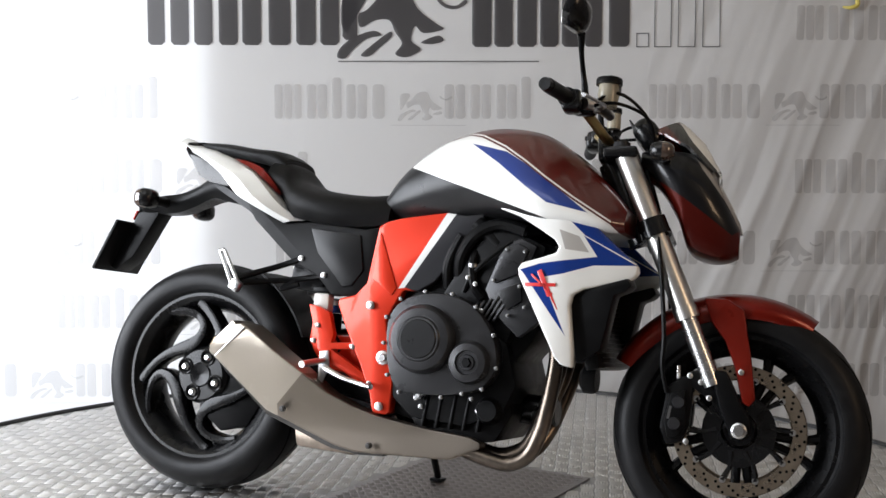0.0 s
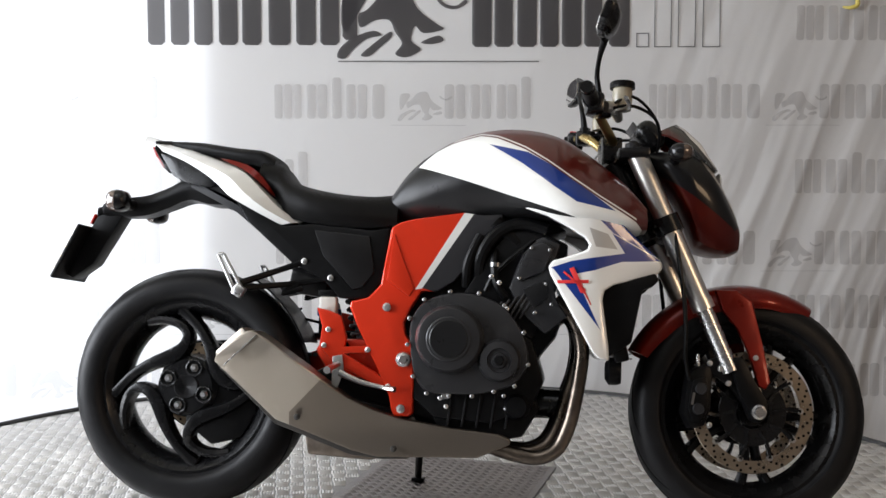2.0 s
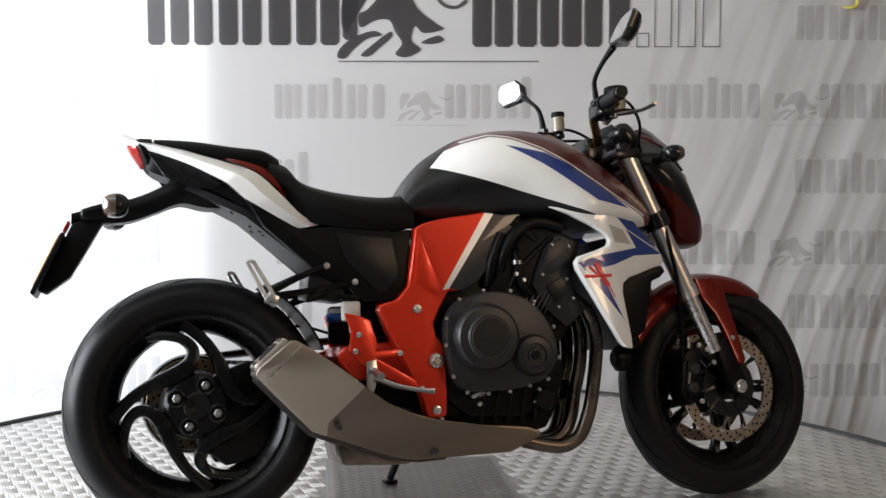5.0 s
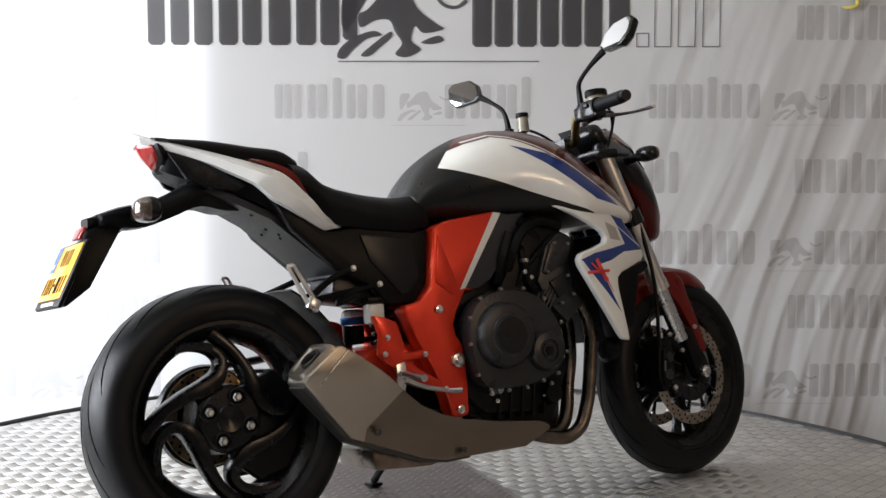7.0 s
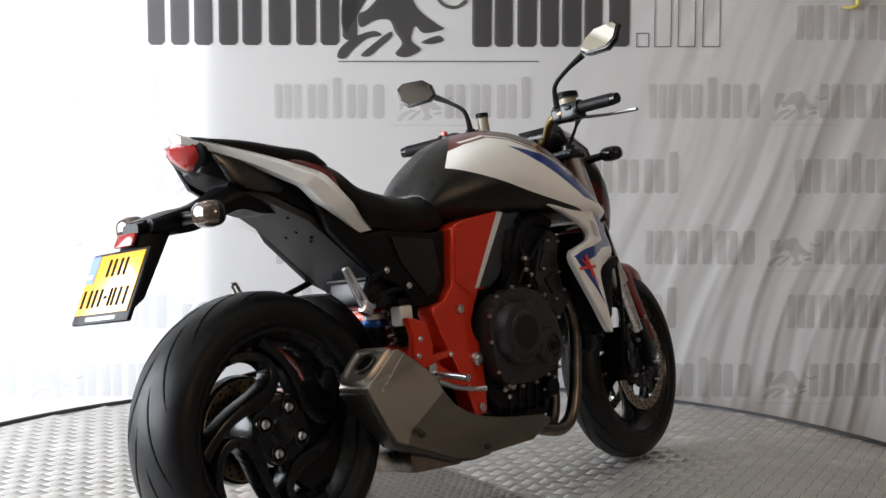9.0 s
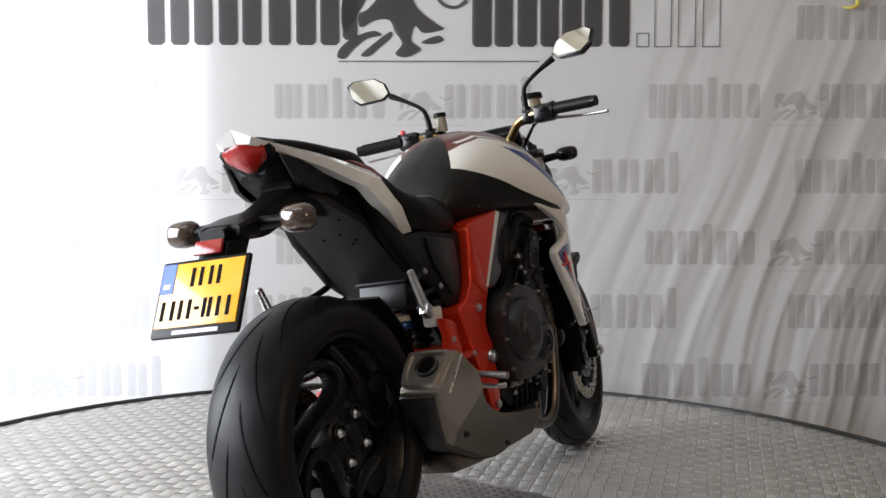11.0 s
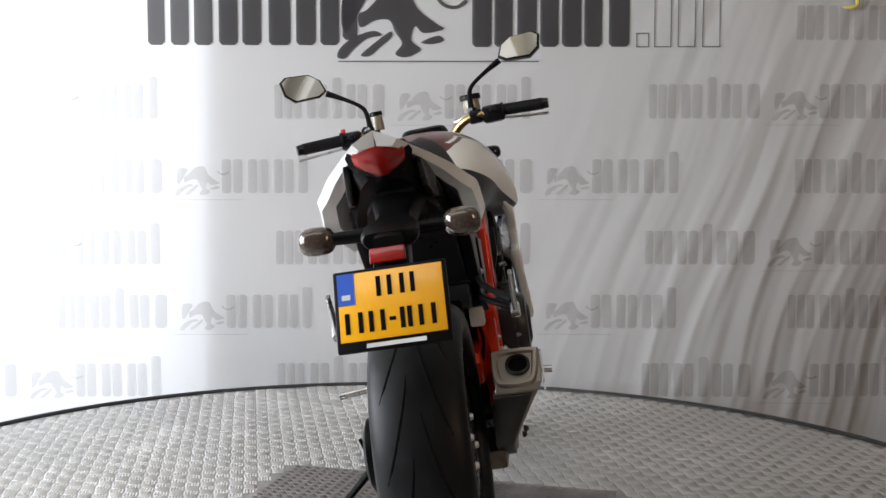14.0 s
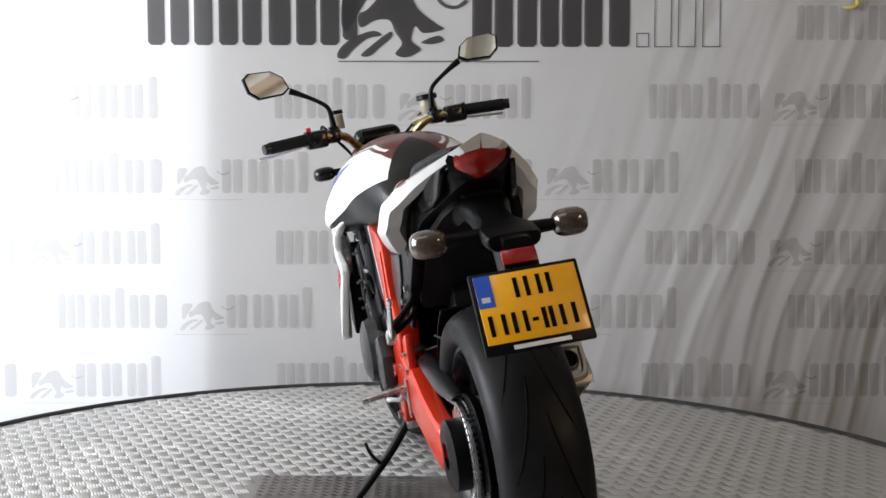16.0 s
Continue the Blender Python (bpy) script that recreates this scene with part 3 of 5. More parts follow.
def drill(parent, r1, r0, y, t, n):
    # the disc is whole; black plugs give the dark of its drillings
    bm = bmesh.new()
    for k in range(n):
        for j, f in enumerate((0.2, 0.5, 0.8)):
            a = math.tau * (k + j * 0.33) / n
            r = r0 + (r1 - r0) * f
            lathe([(0, -t / 2 - 0.0004), (0.0036, -t / 2 - 0.0004), (0.0036, t / 2 + 0.0004), (0, t / 2 + 0.0004)], 8, at=(r * math.cos(a), y + t / 2, r * math.sin(a)), bm=bm)
    part("disc_hole_shade", bm, M_INK, parent)


def front_wheel():
    e = wheel("front_wheel", FX, FZ, 0.297, 0.12, 0.219, "front wheel with five thin black double spokes")
    spoke = None
    for k in range(5):
        if spoke is None:
            bm = bmesh.new()
            for s in (-1, 1):
                tube([(0.03, 0, s * 0.012), (0.09, 0, s * 0.012), (0.15, 0, s * 0.022), (0.2, 0, s * 0.045)], [0.0185, 0.016, 0.0155, 0.022], n=8, bm=bm, flat=0.75)
            spoke = part("spoke", bm, M_RIM, e)
            spoke.matrix_basis = pose(0, 0, 0, 0, 12, 0)
        else:
            share(spoke, pose(0, 0, 0, 0, 12 + 72 * k, 0))
    part("hub", lathe([(0, -0.06), (0.035, -0.06), (0.04, -0.03), (0.034, 0), (0.04, 0.03), (0.035, 0.06), (0, 0.06)], 32), M_RIM, e)
    for s in (-1, 1):
        y = s * 0.068 - 0.0025
        d = part("brake_disc", ring_disc(0.152, 0.12, y, 0.005, 0), M_DISC, e, "drilled steel brake disc")
        drill(d, 0.152, 0.123, y, 0.005, 26)
        part("disc_carrier", lathe([(0.042, y - 0.002), (0.084, y - 0.002), (0.084, y + 0.007), (0.042, y + 0.007)], 32, closed=True), M_GLB, e)
        arm = None
        for k in range(10):
            if arm is None:
                arm = part("carrier_arm", tube([(0.05, y + 0.0025, 0), (0.085, y + 0.0025, 0.010), (0.12, y + 0.0025, 0.006)], [0.009, 0.0055, 0.008], n=6, per=3), M_GLB, e)
            else:
                share(arm, pose(0, 0, 0, 0, 36 * k, 0))
        pin = None
        for k in range(10):
            a = math.tau * k / 10 + 0.05
            m = pose(0.119 * math.cos(a), y + 0.0025, 0.119 * math.sin(a))
            if pin is None:
                pin = part("disc_pin", lathe([(0, -0.006), (0.007, -0.006), (0.008, -0.004), (0.008, 0.004), (0.007, 0.006), (0, 0.006)], 12), M_STEEL, e)
                pin.matrix_basis = m
            else:
                share(pin, m)


def bolts(spots, y, r=0.008, material=None, name="bolt", parent=None):
    first = None
    for x, z in spots:
        if first is None:
            first = part(name, lathe([(0, -0.006), (r * 0.55, -0.006), (r * 0.62, -0.003), (r, -0.002), (r, 0.006), (0, 0.006)], 10), material or M_STEEL, parent or bike)
            first.matrix_basis = pose(x, y, z)
        else:
            share(first, pose(x, y, z))


# ---- tank ----
TANK = [(0.525, [(0, 0.832), (0.05, 0.832), (0.085, 0.815), (0.1, 0.79), (0.095, 0.765), (0.06, 0.755)]),
        (0.56, [(0, 0.89), (0.06, 0.88), (0.105, 0.85), (0.12, 0.80), (0.115, 0.77), (0.08, 0.755)]),
        (0.61, [(0, 0.937), (0.065, 0.925), (0.12, 0.885), (0.145, 0.82), (0.145, 0.775), (0.10, 0.755)]),
        (0.70, [(0, 0.988), (0.075, 0.975), (0.14, 0.93), (0.178, 0.85), (0.178, 0.78), (0.13, 0.755)]),
        (0.80, [(0, 1.01), (0.08, 0.998), (0.155, 0.95), (0.202, 0.865), (0.203, 0.79), (0.15, 0.765)]),
        (0.90, [(0, 1.005), (0.085, 0.993), (0.16, 0.94), (0.212, 0.855), (0.212, 0.785), (0.16, 0.765)]),
        (0.98, [(0, 0.97), (0.095, 0.965), (0.165, 0.905), (0.212, 0.825), (0.213, 0.77), (0.17, 0.755)]),
        (1.06, [(0, 0.89), (0.10, 0.91), (0.16, 0.86), (0.20, 0.80), (0.205, 0.765), (0.17, 0.74)]),
        (1.13, [(0, 0.83), (0.11, 0.85), (0.15, 0.815), (0.182, 0.775), (0.185, 0.755), (0.16, 0.735)]),
        (1.175, [(0, 0.79), (0.12, 0.795), (0.14, 0.782), (0.155, 0.765), (0.155, 0.75), (0.145, 0.74)])]
TANK_TOP = [(0.60, 0.93), (0.683, 0.962), (0.754, 0.979), (0.799, 0.968), (0.872, 0.934), (0.929, 0.898), (0.986, 0.857), (1.055, 0.811), (1.146, 0.756)]


TANK = [(x, [(w * (1 + 0.09 * min(1, max(0, (x - 0.55) / 0.35))), z) for w, z in prof]) for x, prof in TANK]


# the knee recess draws in the lower flank towards the rear
KNEE = (0, 0, 0, 0.08, 0.24, 0.24)
TANK = [(x, [(w * (1 - k * min(1, max(0, (0.98 - x) / 0.2))), z) for (w, z), k in zip(prof, KNEE)]) for x, prof in TANK]


def cut(bm, co, no, keep_outer=False):
    bmesh.ops.bisect_plane(bm, geom=bm.verts[:] + bm.edges[:] + bm.faces[:], plane_co=co, plane_no=no, clear_outer=not keep_outer, clear_inner=keep_outer)
    return bm


def tank():
    mp = paint_zones(mat("tank_paint", WHITE, 0.3, var=0.02, coat=0.5), [
        (BLUE, [[(0.786, 0.946), (0.867, 0.895), (0.879, 0.924)], [(0.867, 0.895), (0.945, 0.837), (0.95, 0.883), (0.879, 0.924)],
                [(0.945, 0.837), (1.001, 0.799), (1.028, 0.827), (0.95, 0.883)], [(1.001, 0.799), (1.09, 0.781), (1.028, 0.827)]]),
        (DARKRED, [[a, (b[0] + 0.004, b[1] + (b[1] - a[1]) / (b[0] - a[0]) * 0.004), (b[0] + 0.004, 1.1), (a[0], 1.1)] for a, b in zip(TANK_TOP, TANK_TOP[1:])] + [[(1.146, 0.756), (1.3, 0.6), (1.3, 1.1), (1.146, 1.1)]]),
        (WHITE, [[(a[0], a[1] + 0.0052), (b[0], b[1] + 0.0052), (b[0], b[1] + 0.0068), (a[0], a[1] + 0.0068)] for a, b in zip(TANK_TOP[1:], TANK_TOP[2:])])])
    slope = Vector((0.285, 0, -0.095)).normalized()
    n1 = Vector((-slope.z, 0, slope.x))                       # up, across the edge of the black cover
    c1 = (0.63, 0, 0.884)
    c2, n2 = (0.685, 0, 0.905), Vector((-0.72, 0, 0.35)).normalized()
    flank = 0.8                                              # the white reaches further back on the flanks

    def edge(side):
        return tuple(Vector((n2.x, -flank * side, n2.z)).normalized())
    body = bmesh.new()
    for side in (-1, 1):
        half = half_loft(TANK, 6, 5)
        cut(half, c1, tuple(-n1))
        cut(half, (0, 0, 0), (0, -side, 0))
        cut(half, c2, edge(side))
        join(body, half)
    bmesh.ops.remove_doubles(body, verts=body.verts, dist=1e-5)
    part("tank", body, mp, bike, "white tank with dark red top and blue swoosh", 50)
    low = half_loft(TANK, 6, 5)
    cut(low, c1, tuple(n1))
    back = half_loft(TANK, 6, 5)
    cut(back, c1, tuple(-n1))
    cut(back, c2, edge(1), True)
    cut(back, c2, edge(-1), True)
    join(low, back)
    part("tank_cover", low, M_GREY, bike, "matt black cover along the tank's lower flank and rear", 50)
    part("fuel_cap", lathe([(0, 1.011), (0.03, 1.011), (0.036, 1.006), (0.036, 0.99), (0, 0.99)], 32, "z", at=(0.83, 0, 0)), M_GLB, bike, "black fuel cap")


# ---- seat and tail ----


def seat():
    sec = [(0.18, [(0, 0.915), (0.06, 0.91), (0.10, 0.895), (0.115, 0.87), (0.10, 0.85)]),
           (0.225, [(0, 0.905), (0.06, 0.90), (0.105, 0.875), (0.12, 0.84), (0.10, 0.81)]),
           (0.26, [(0, 0.862), (0.07, 0.86), (0.125, 0.84), (0.14, 0.80), (0.12, 0.76)]),
           (0.32, [(0, 0.838), (0.08, 0.838), (0.14, 0.818), (0.155, 0.78), (0.13, 0.745)]),
           (0.40, [(0, 0.822), (0.08, 0.825), (0.135, 0.805), (0.15, 0.765), (0.13, 0.735)]),
           (0.48, [(0, 0.818), (0.07, 0.822), (0.115, 0.80), (0.13, 0.765), (0.12, 0.735)]),
           (0.545, [(0, 0.835), (0.05, 0.832), (0.09, 0.805), (0.11, 0.77), (0.11, 0.745)])]
    part("rider_seat", half_loft(sec, 6, 4), M_SEAT, bike, "black vinyl rider seat")
    sec = [(-0.085, [(0, 0.972), (0.03, 0.97), (0.045, 0.962), (0.04, 0.95)]),
           (0.0, [(0, 0.968), (0.05, 0.964), (0.07, 0.952), (0.065, 0.935)]),
           (0.10, [(0, 0.953), (0.065, 0.949), (0.088, 0.934), (0.08, 0.912)]),
           (0.175, [(0, 0.946), (0.065, 0.941), (0.09, 0.925), (0.085, 0.895)]),
           (0.215, [(0, 0.925), (0.065, 0.92), (0.09, 0.9), (0.085, 0.87)])]
    part("passenger_seat", half_loft(sec, 5, 4), M_SEAT, bike, "narrow black passenger seat pad")


def tail_y(x, z):
    return float(np.interp(x, [-0.17, -0.1, 0.0, 0.1, 0.18, 0.24, 0.31], [0.035, 0.072, 0.128, 0.174, 0.182, 0.16, 0.132]))


def tail():
    top = [(-0.165, 0.982), (-0.09, 0.957), (-0.02, 0.933), (0.06, 0.905), (0.135, 0.878), (0.168, 0.856), (0.207, 0.818), (0.255, 0.773), (0.307, 0.746)]
    bot = [(-0.15, 0.955), (-0.095, 0.934), (-0.02, 0.902), (0.048, 0.864), (0.08, 0.842), (0.1, 0.824), (0.124, 0.803), (0.185, 0.77), (0.25, 0.737)]
    for s in (-1, 1):
        rings = []
        for (x0, z0), (x1, z1) in zip(shape(top, 4), shape(bot, 4)):
            mid, y = ((x0 + x1) / 2, (z0 + z1) / 2), tail_y((x0 + x1) / 2, 0)
            rings.append([(x0, s * y * (0.55 * min(1, max(0, (x0 + 0.12) / 0.1))), z0 + 0.008), (x0, s * (y - 0.022), z0), (mid[0], s * (y + 0.004), mid[1]), (x1, s * (y - 0.008), z1), (x1, s * (y - 0.04), z1 + 0.004)])
        part("tail_panel", skin(bmesh.new(), rings, True), paint_tail, bike, "white tail side panel")
    # red sliver between panel and seat
    for s in (-1, 1):
        rings = []
        for (x, z), w in zip(shape([(0.08, 0.91), (0.15, 0.886), (0.192, 0.855), (0.226, 0.815)], 4), np.sin(np.linspace(0.1, 3.0, 13)) * 0.0075):
            y = tail_y(x, z) - 0.036
            rings.append([(x - w * 0.5, s * y, z - w * 1.1), (x + w * 0.5, s * (y - 0.006), z + w), (x + w * 0.5, s * (y - 0.02), z + w), (x - w * 0.5, s * (y - 0.02), z - w)])
        part("tail_trim", skin(bmesh.new(), rings), M_DRED, bike, "dark red tail trim")
    # centre cowl between the panels
    sec = [(-0.105, [(0, 0.962), (0.02, 0.956), (0.045, 0.93), (0.03, 0.895)]),
           (-0.08, [(0, 0.97), (0.04, 0.955), (0.07, 0.92), (0.05, 0.88)]),
           (0.0, [(0, 0.95), (0.055, 0.94), (0.085, 0.90), (0.07, 0.85)]),
           (0.12, [(0, 0.92), (0.07, 0.91), (0.11, 0.85), (0.10, 0.80)]),
           (0.24, [(0, 0.86), (0.09, 0.84), (0.12, 0.76), (0.11, 0.70)])]
    part("tail_core", half_loft(sec, 4, 3), M_BLK, bike, "black plastic inner tail")
    rings = []
    for x, z, w in [(-0.150, 0.962, 0.042), (-0.151, 0.955, 0.05), (-0.147, 0.944, 0.055), (-0.139, 0.929, 0.052), (-0.128, 0.914, 0.038), (-0.118, 0.90, 0.02)]:
        rings.append([(x + 0.018 * abs(f) ** 1.5, w * f, z) for f in np.linspace(-1, 1, 9)] + [(x + 0.06, w * 0.8, z), (x + 0.06, -w * 0.8, z)])
    part("tail_light", skin(bmesh.new(), rings), M_LENSR, bike, "dark red tail light lens", 60)
    rings = []
    for x, z, w in [(-0.140, 0.972, 0.03), (-0.142, 0.966, 0.056), (-0.139, 0.944, 0.069), (-0.130, 0.926, 0.064), (-0.118, 0.908, 0.05), (-0.104, 0.888, 0.03)]:
        rings.append([(x + 0.018 * abs(f) ** 1.5, w * f, z) for f in np.linspace(-1, 1, 9)] + [(x + 0.05, w * 0.9, z), (x + 0.05, -w * 0.9, z)])
    part("tail_light_surround", skin(bmesh.new(), rings), M_BLK, bike, "black surround of the tail light", 60)
    for s in (-1, 1):
        o = [(-0.103, 0.93), (-0.05, 0.918), (0.0, 0.897), (0.075, 0.852), (0.05, 0.836), (-0.02, 0.848), (-0.062, 0.868)]
        part("tail_lower_panel", slab(o, -0.066 * s, -0.08 * s, 0.004, bend=lambda x, z, s=s: -s * 0.25 * max(0, x + 0.1) * 0.6), M_GLB, bike, "black lower tail panel")
    # under-tail tray
    bm = bmesh.new()
    rings = []
    for x, z, w in [(-0.06, 0.86, 0.04), (0.02, 0.82, 0.075), (0.12, 0.77, 0.095), (0.25, 0.665, 0.10), (0.33, 0.60, 0.10), (0.335, 0.585, 0.09)]:
        rings.append([(x, w, z), (x, -w, z), (x + 0.01, -w, z + 0.014), (x + 0.01, w, z + 0.014)])
    part("undertail_tray", skin(bm, rings), M_TRAY, bike, "flat grey under-tail tray")
    # small black discs drawn for the dark of the tray's holes
    hole = None
    for x, y in [(0.05, -0.03), (0.09, -0.055), (0.14, -0.02), (0.16, -0.05), (0.17, -0.035), (0.06, 0.04), (0.15, 0.03)]:
        z = float(np.interp(x, [0.02, 0.12, 0.25], [0.82, 0.77, 0.665])) - 0.0015
        if hole is None:
            hole = part("tray_hole_shade", lathe([(0, -0.001), (0.004, -0.001), (0.004, 0.002), (0, 0.002)], 10, "z"), M_INK, bike)
            hole.matrix_basis = pose(x, y, z, 0, 30, 0)
        else:
            share(hole, pose(x, y, z, 0, 30, 0))
    tm = pose(0.318, -0.035, 0.59, 0, 8, 0)
    box = part("tool_box", block(0.10, 0.13, 0.06, tm, 0.006), M_GREY, bike, "dark tool box under the tail tray")
    part("tool_box_lip", block(0.112, 0.142, 0.008, tm @ pose(0, 0, 0.032), 0.002), M_BLK, box)
    for s in (-1, 1):
        o = [(0.10, 0.838), (0.205, 0.758), (0.25, 0.735), (0.33, 0.742), (0.486, 0.728), (0.53, 0.735), (0.515, 0.60), (0.48, 0.552), (0.405, 0.552), (0.36, 0.60), (0.28, 0.638), (0.16, 0.742)]
        part("subframe_cover", slab(o, -0.10 * s, -0.13 * s, 0.008), M_BLK, bike, "black plastic subframe cover")
        o = [(0.335, 0.725), (0.48, 0.712), (0.495, 0.62), (0.465, 0.58), (0.44, 0.575), (0.36, 0.66)]
        part("side_cover", slab(o, -0.127 * s, -0.136 * s, 0.004), M_GREY, bike)


def plate_group():
    # arm and hanger for the number plate
    sec = [(0.10, [(0, 0.84), (0.045, 0.838), (0.055, 0.815), (0.04, 0.798)]), (0.03, [(0, 0.87), (0.05, 0.866), (0.062, 0.83), (0.045, 0.797)]), (-0.03, [(0, 0.875), (0.045, 0.868), (0.055, 0.835), (0.04, 0.808)]),
           (-0.09, [(0, 0.845), (0.036, 0.84), (0.045, 0.81), (0.03, 0.786)]), (-0.15, [(0, 0.822), (0.032, 0.818), (0.04, 0.79), (0.03, 0.765)]), (-0.21, [(0, 0.812), (0.05, 0.806), (0.05, 0.776), (0.03, 0.76)]),
           (-0.262, [(0, 0.795), (0.05, 0.792), (0.05, 0.77), (0.03, 0.76)]), (-0.264, [(0, 0.792), (0.026, 0.79), (0.028, 0.774), (0.022, 0.764)]), (-0.288, [(0, 0.786), (0.026, 0.784), (0.028, 0.768), (0.022, 0.76)])]
    part("plate_arm", half_loft(sec, 5, 3), M_BLK, bike, "black arm carrying the number plate")
    part("hanger_back", slab([(-0.20, 0.785), (-0.285, 0.76), (-0.365, 0.60), (-0.345, 0.59), (-0.29, 0.63)], -0.035, 0.035, 0.005), M_BLK, bike)
    d = Vector((-0.069, 0, -0.14)).normalized()
    face = Matrix.Translation((-0.302, 0.004, 0.742)) @ Matrix((( 0, -d.x, d.z, 0), (-1, 0, 0, 0), (0, -d.z, -d.x, 0), (0, 0, 0, 1)))
    # local axes: x to the bike's right, y up along the plate, z backwards
    pl = new("number_plate")
    pl.parent = bike
    pl.matrix_basis = face
    tagged(pl, "yellow number plate in a black holder")

    def flat(x0, x1, y0, y1, z, t, bev=0.002):
        return block(x1 - x0, y1 - y0, t, pose((x0 + x1) / 2, (y0 + y1) / 2, z + t / 2), bev)
    part("plate_holder", flat(-0.1065, 0.1065, -0.171, -0.011, -0.008, 0.011, 0.004), M_BLK, pl)
    part("plate_field", flat(-0.0985, 0.0985, -0.152, -0.019, 0.0025, 0.003, 0.0012), M_YEL, pl, "yellow field of the number plate")
    part("plate_band", flat(-0.0985, -0.067, -0.081, -0.019, 0.005, 0.0015, 0), M_PBLUE, pl, "blue band on the number plate")
    part("band_text", flat(-0.091, -0.075, -0.071, -0.061, 0.0065, 0.0008, 0), M_PALE, pl)
    # plain bars in place of the characters: two in the upper row, four and a dash in the lower
    for x0, x1, y0, y1 in [(-0.026, 0.003, -0.07, -0.031), (0.018, 0.046, -0.07, -0.031), (-0.088, -0.055, -0.137, -0.097), (-0.044, -0.014, -0.137, -0.097), (-0.006, 0.006, -0.12, -0.113), (0.014, 0.036, -0.137, -0.097), (0.048, 0.08, -0.137, -0.097)]:
        w = 0.0085
        if y1 - y0 < 0.02:
            b = flat(x0, x1, y0, y1, 0.0052, 0.0012, 0)
        else:
            b = flat(x0, x0 + w, y0, y1, 0.0052, 0.0012, 0)
            join(b, flat(x1 - w, x1, y0, y1, 0.0052, 0.0012, 0))
        part("plate_bar", b, M_INK, pl, "black bar on the number plate")
    part("holder_text", flat(-0.052, 0.058, -0.166, -0.158, 0.0028, 0.001, 0), M_PALE, pl, "pale bar of small print")
    part("reflector", flat(-0.034, 0.034, -0.004, 0.026, -0.002, 0.008, 0.003), M_LENSR, pl, "red rear reflector")
    for s in (-1, 1):
        sig = new("rear_indicator")
        sig.parent = bike
        sig.location = (-0.187, s * 0.145 + 0.008, 0.79)
        tagged(sig, "clear rear indicator with an amber bulb")
        part("stalk", bar_between((0, -s * 0.12, 0.0), (0, -s * 0.02, 0.0), 0.016, 0.012), M_BLK, sig)
        part("indicator_body", half_shell(0.03, 0.037, 0.029, s), M_GLB, sig)
        part("lens", half_shell(-0.03, 0.037, 0.029, s), M_AMB, sig, "clear ribbed lens")
        part("bulb", lathe([(0, -0.012), (0.006, -0.01), (0.007, 0), (0.006, 0.01), (0, 0.012)], 12), M_ORANGE, sig)


def half_shell(dx, ry, rz, s):
    """Half of a flattened pod, pointing along dx."""
    bm = bmesh.new()
    rings = []
    for k in range(6):
        a = math.pi / 2 * k / 5
        f, o = math.cos(a) ** 0.6, math.sin(a)
        rings.append([(dx * o, ry * f * math.copysign(abs(math.cos(t)) ** 0.7, math.cos(t)), rz * f * math.copysign(abs(math.sin(t)) ** 0.7, math.sin(t))) for t in (math.tau * j / 16 for j in range(16))])
    rings[-1] = [(dx, v[1] * 0.3, v[2] * 0.3) for v in rings[-2]]
    return skin(bm, rings)


paint_tail = mat("tail_white_paint", WHITE, 0.25, var=0.02, coat=0.8)

# ---- frame, engine, exhaust ----


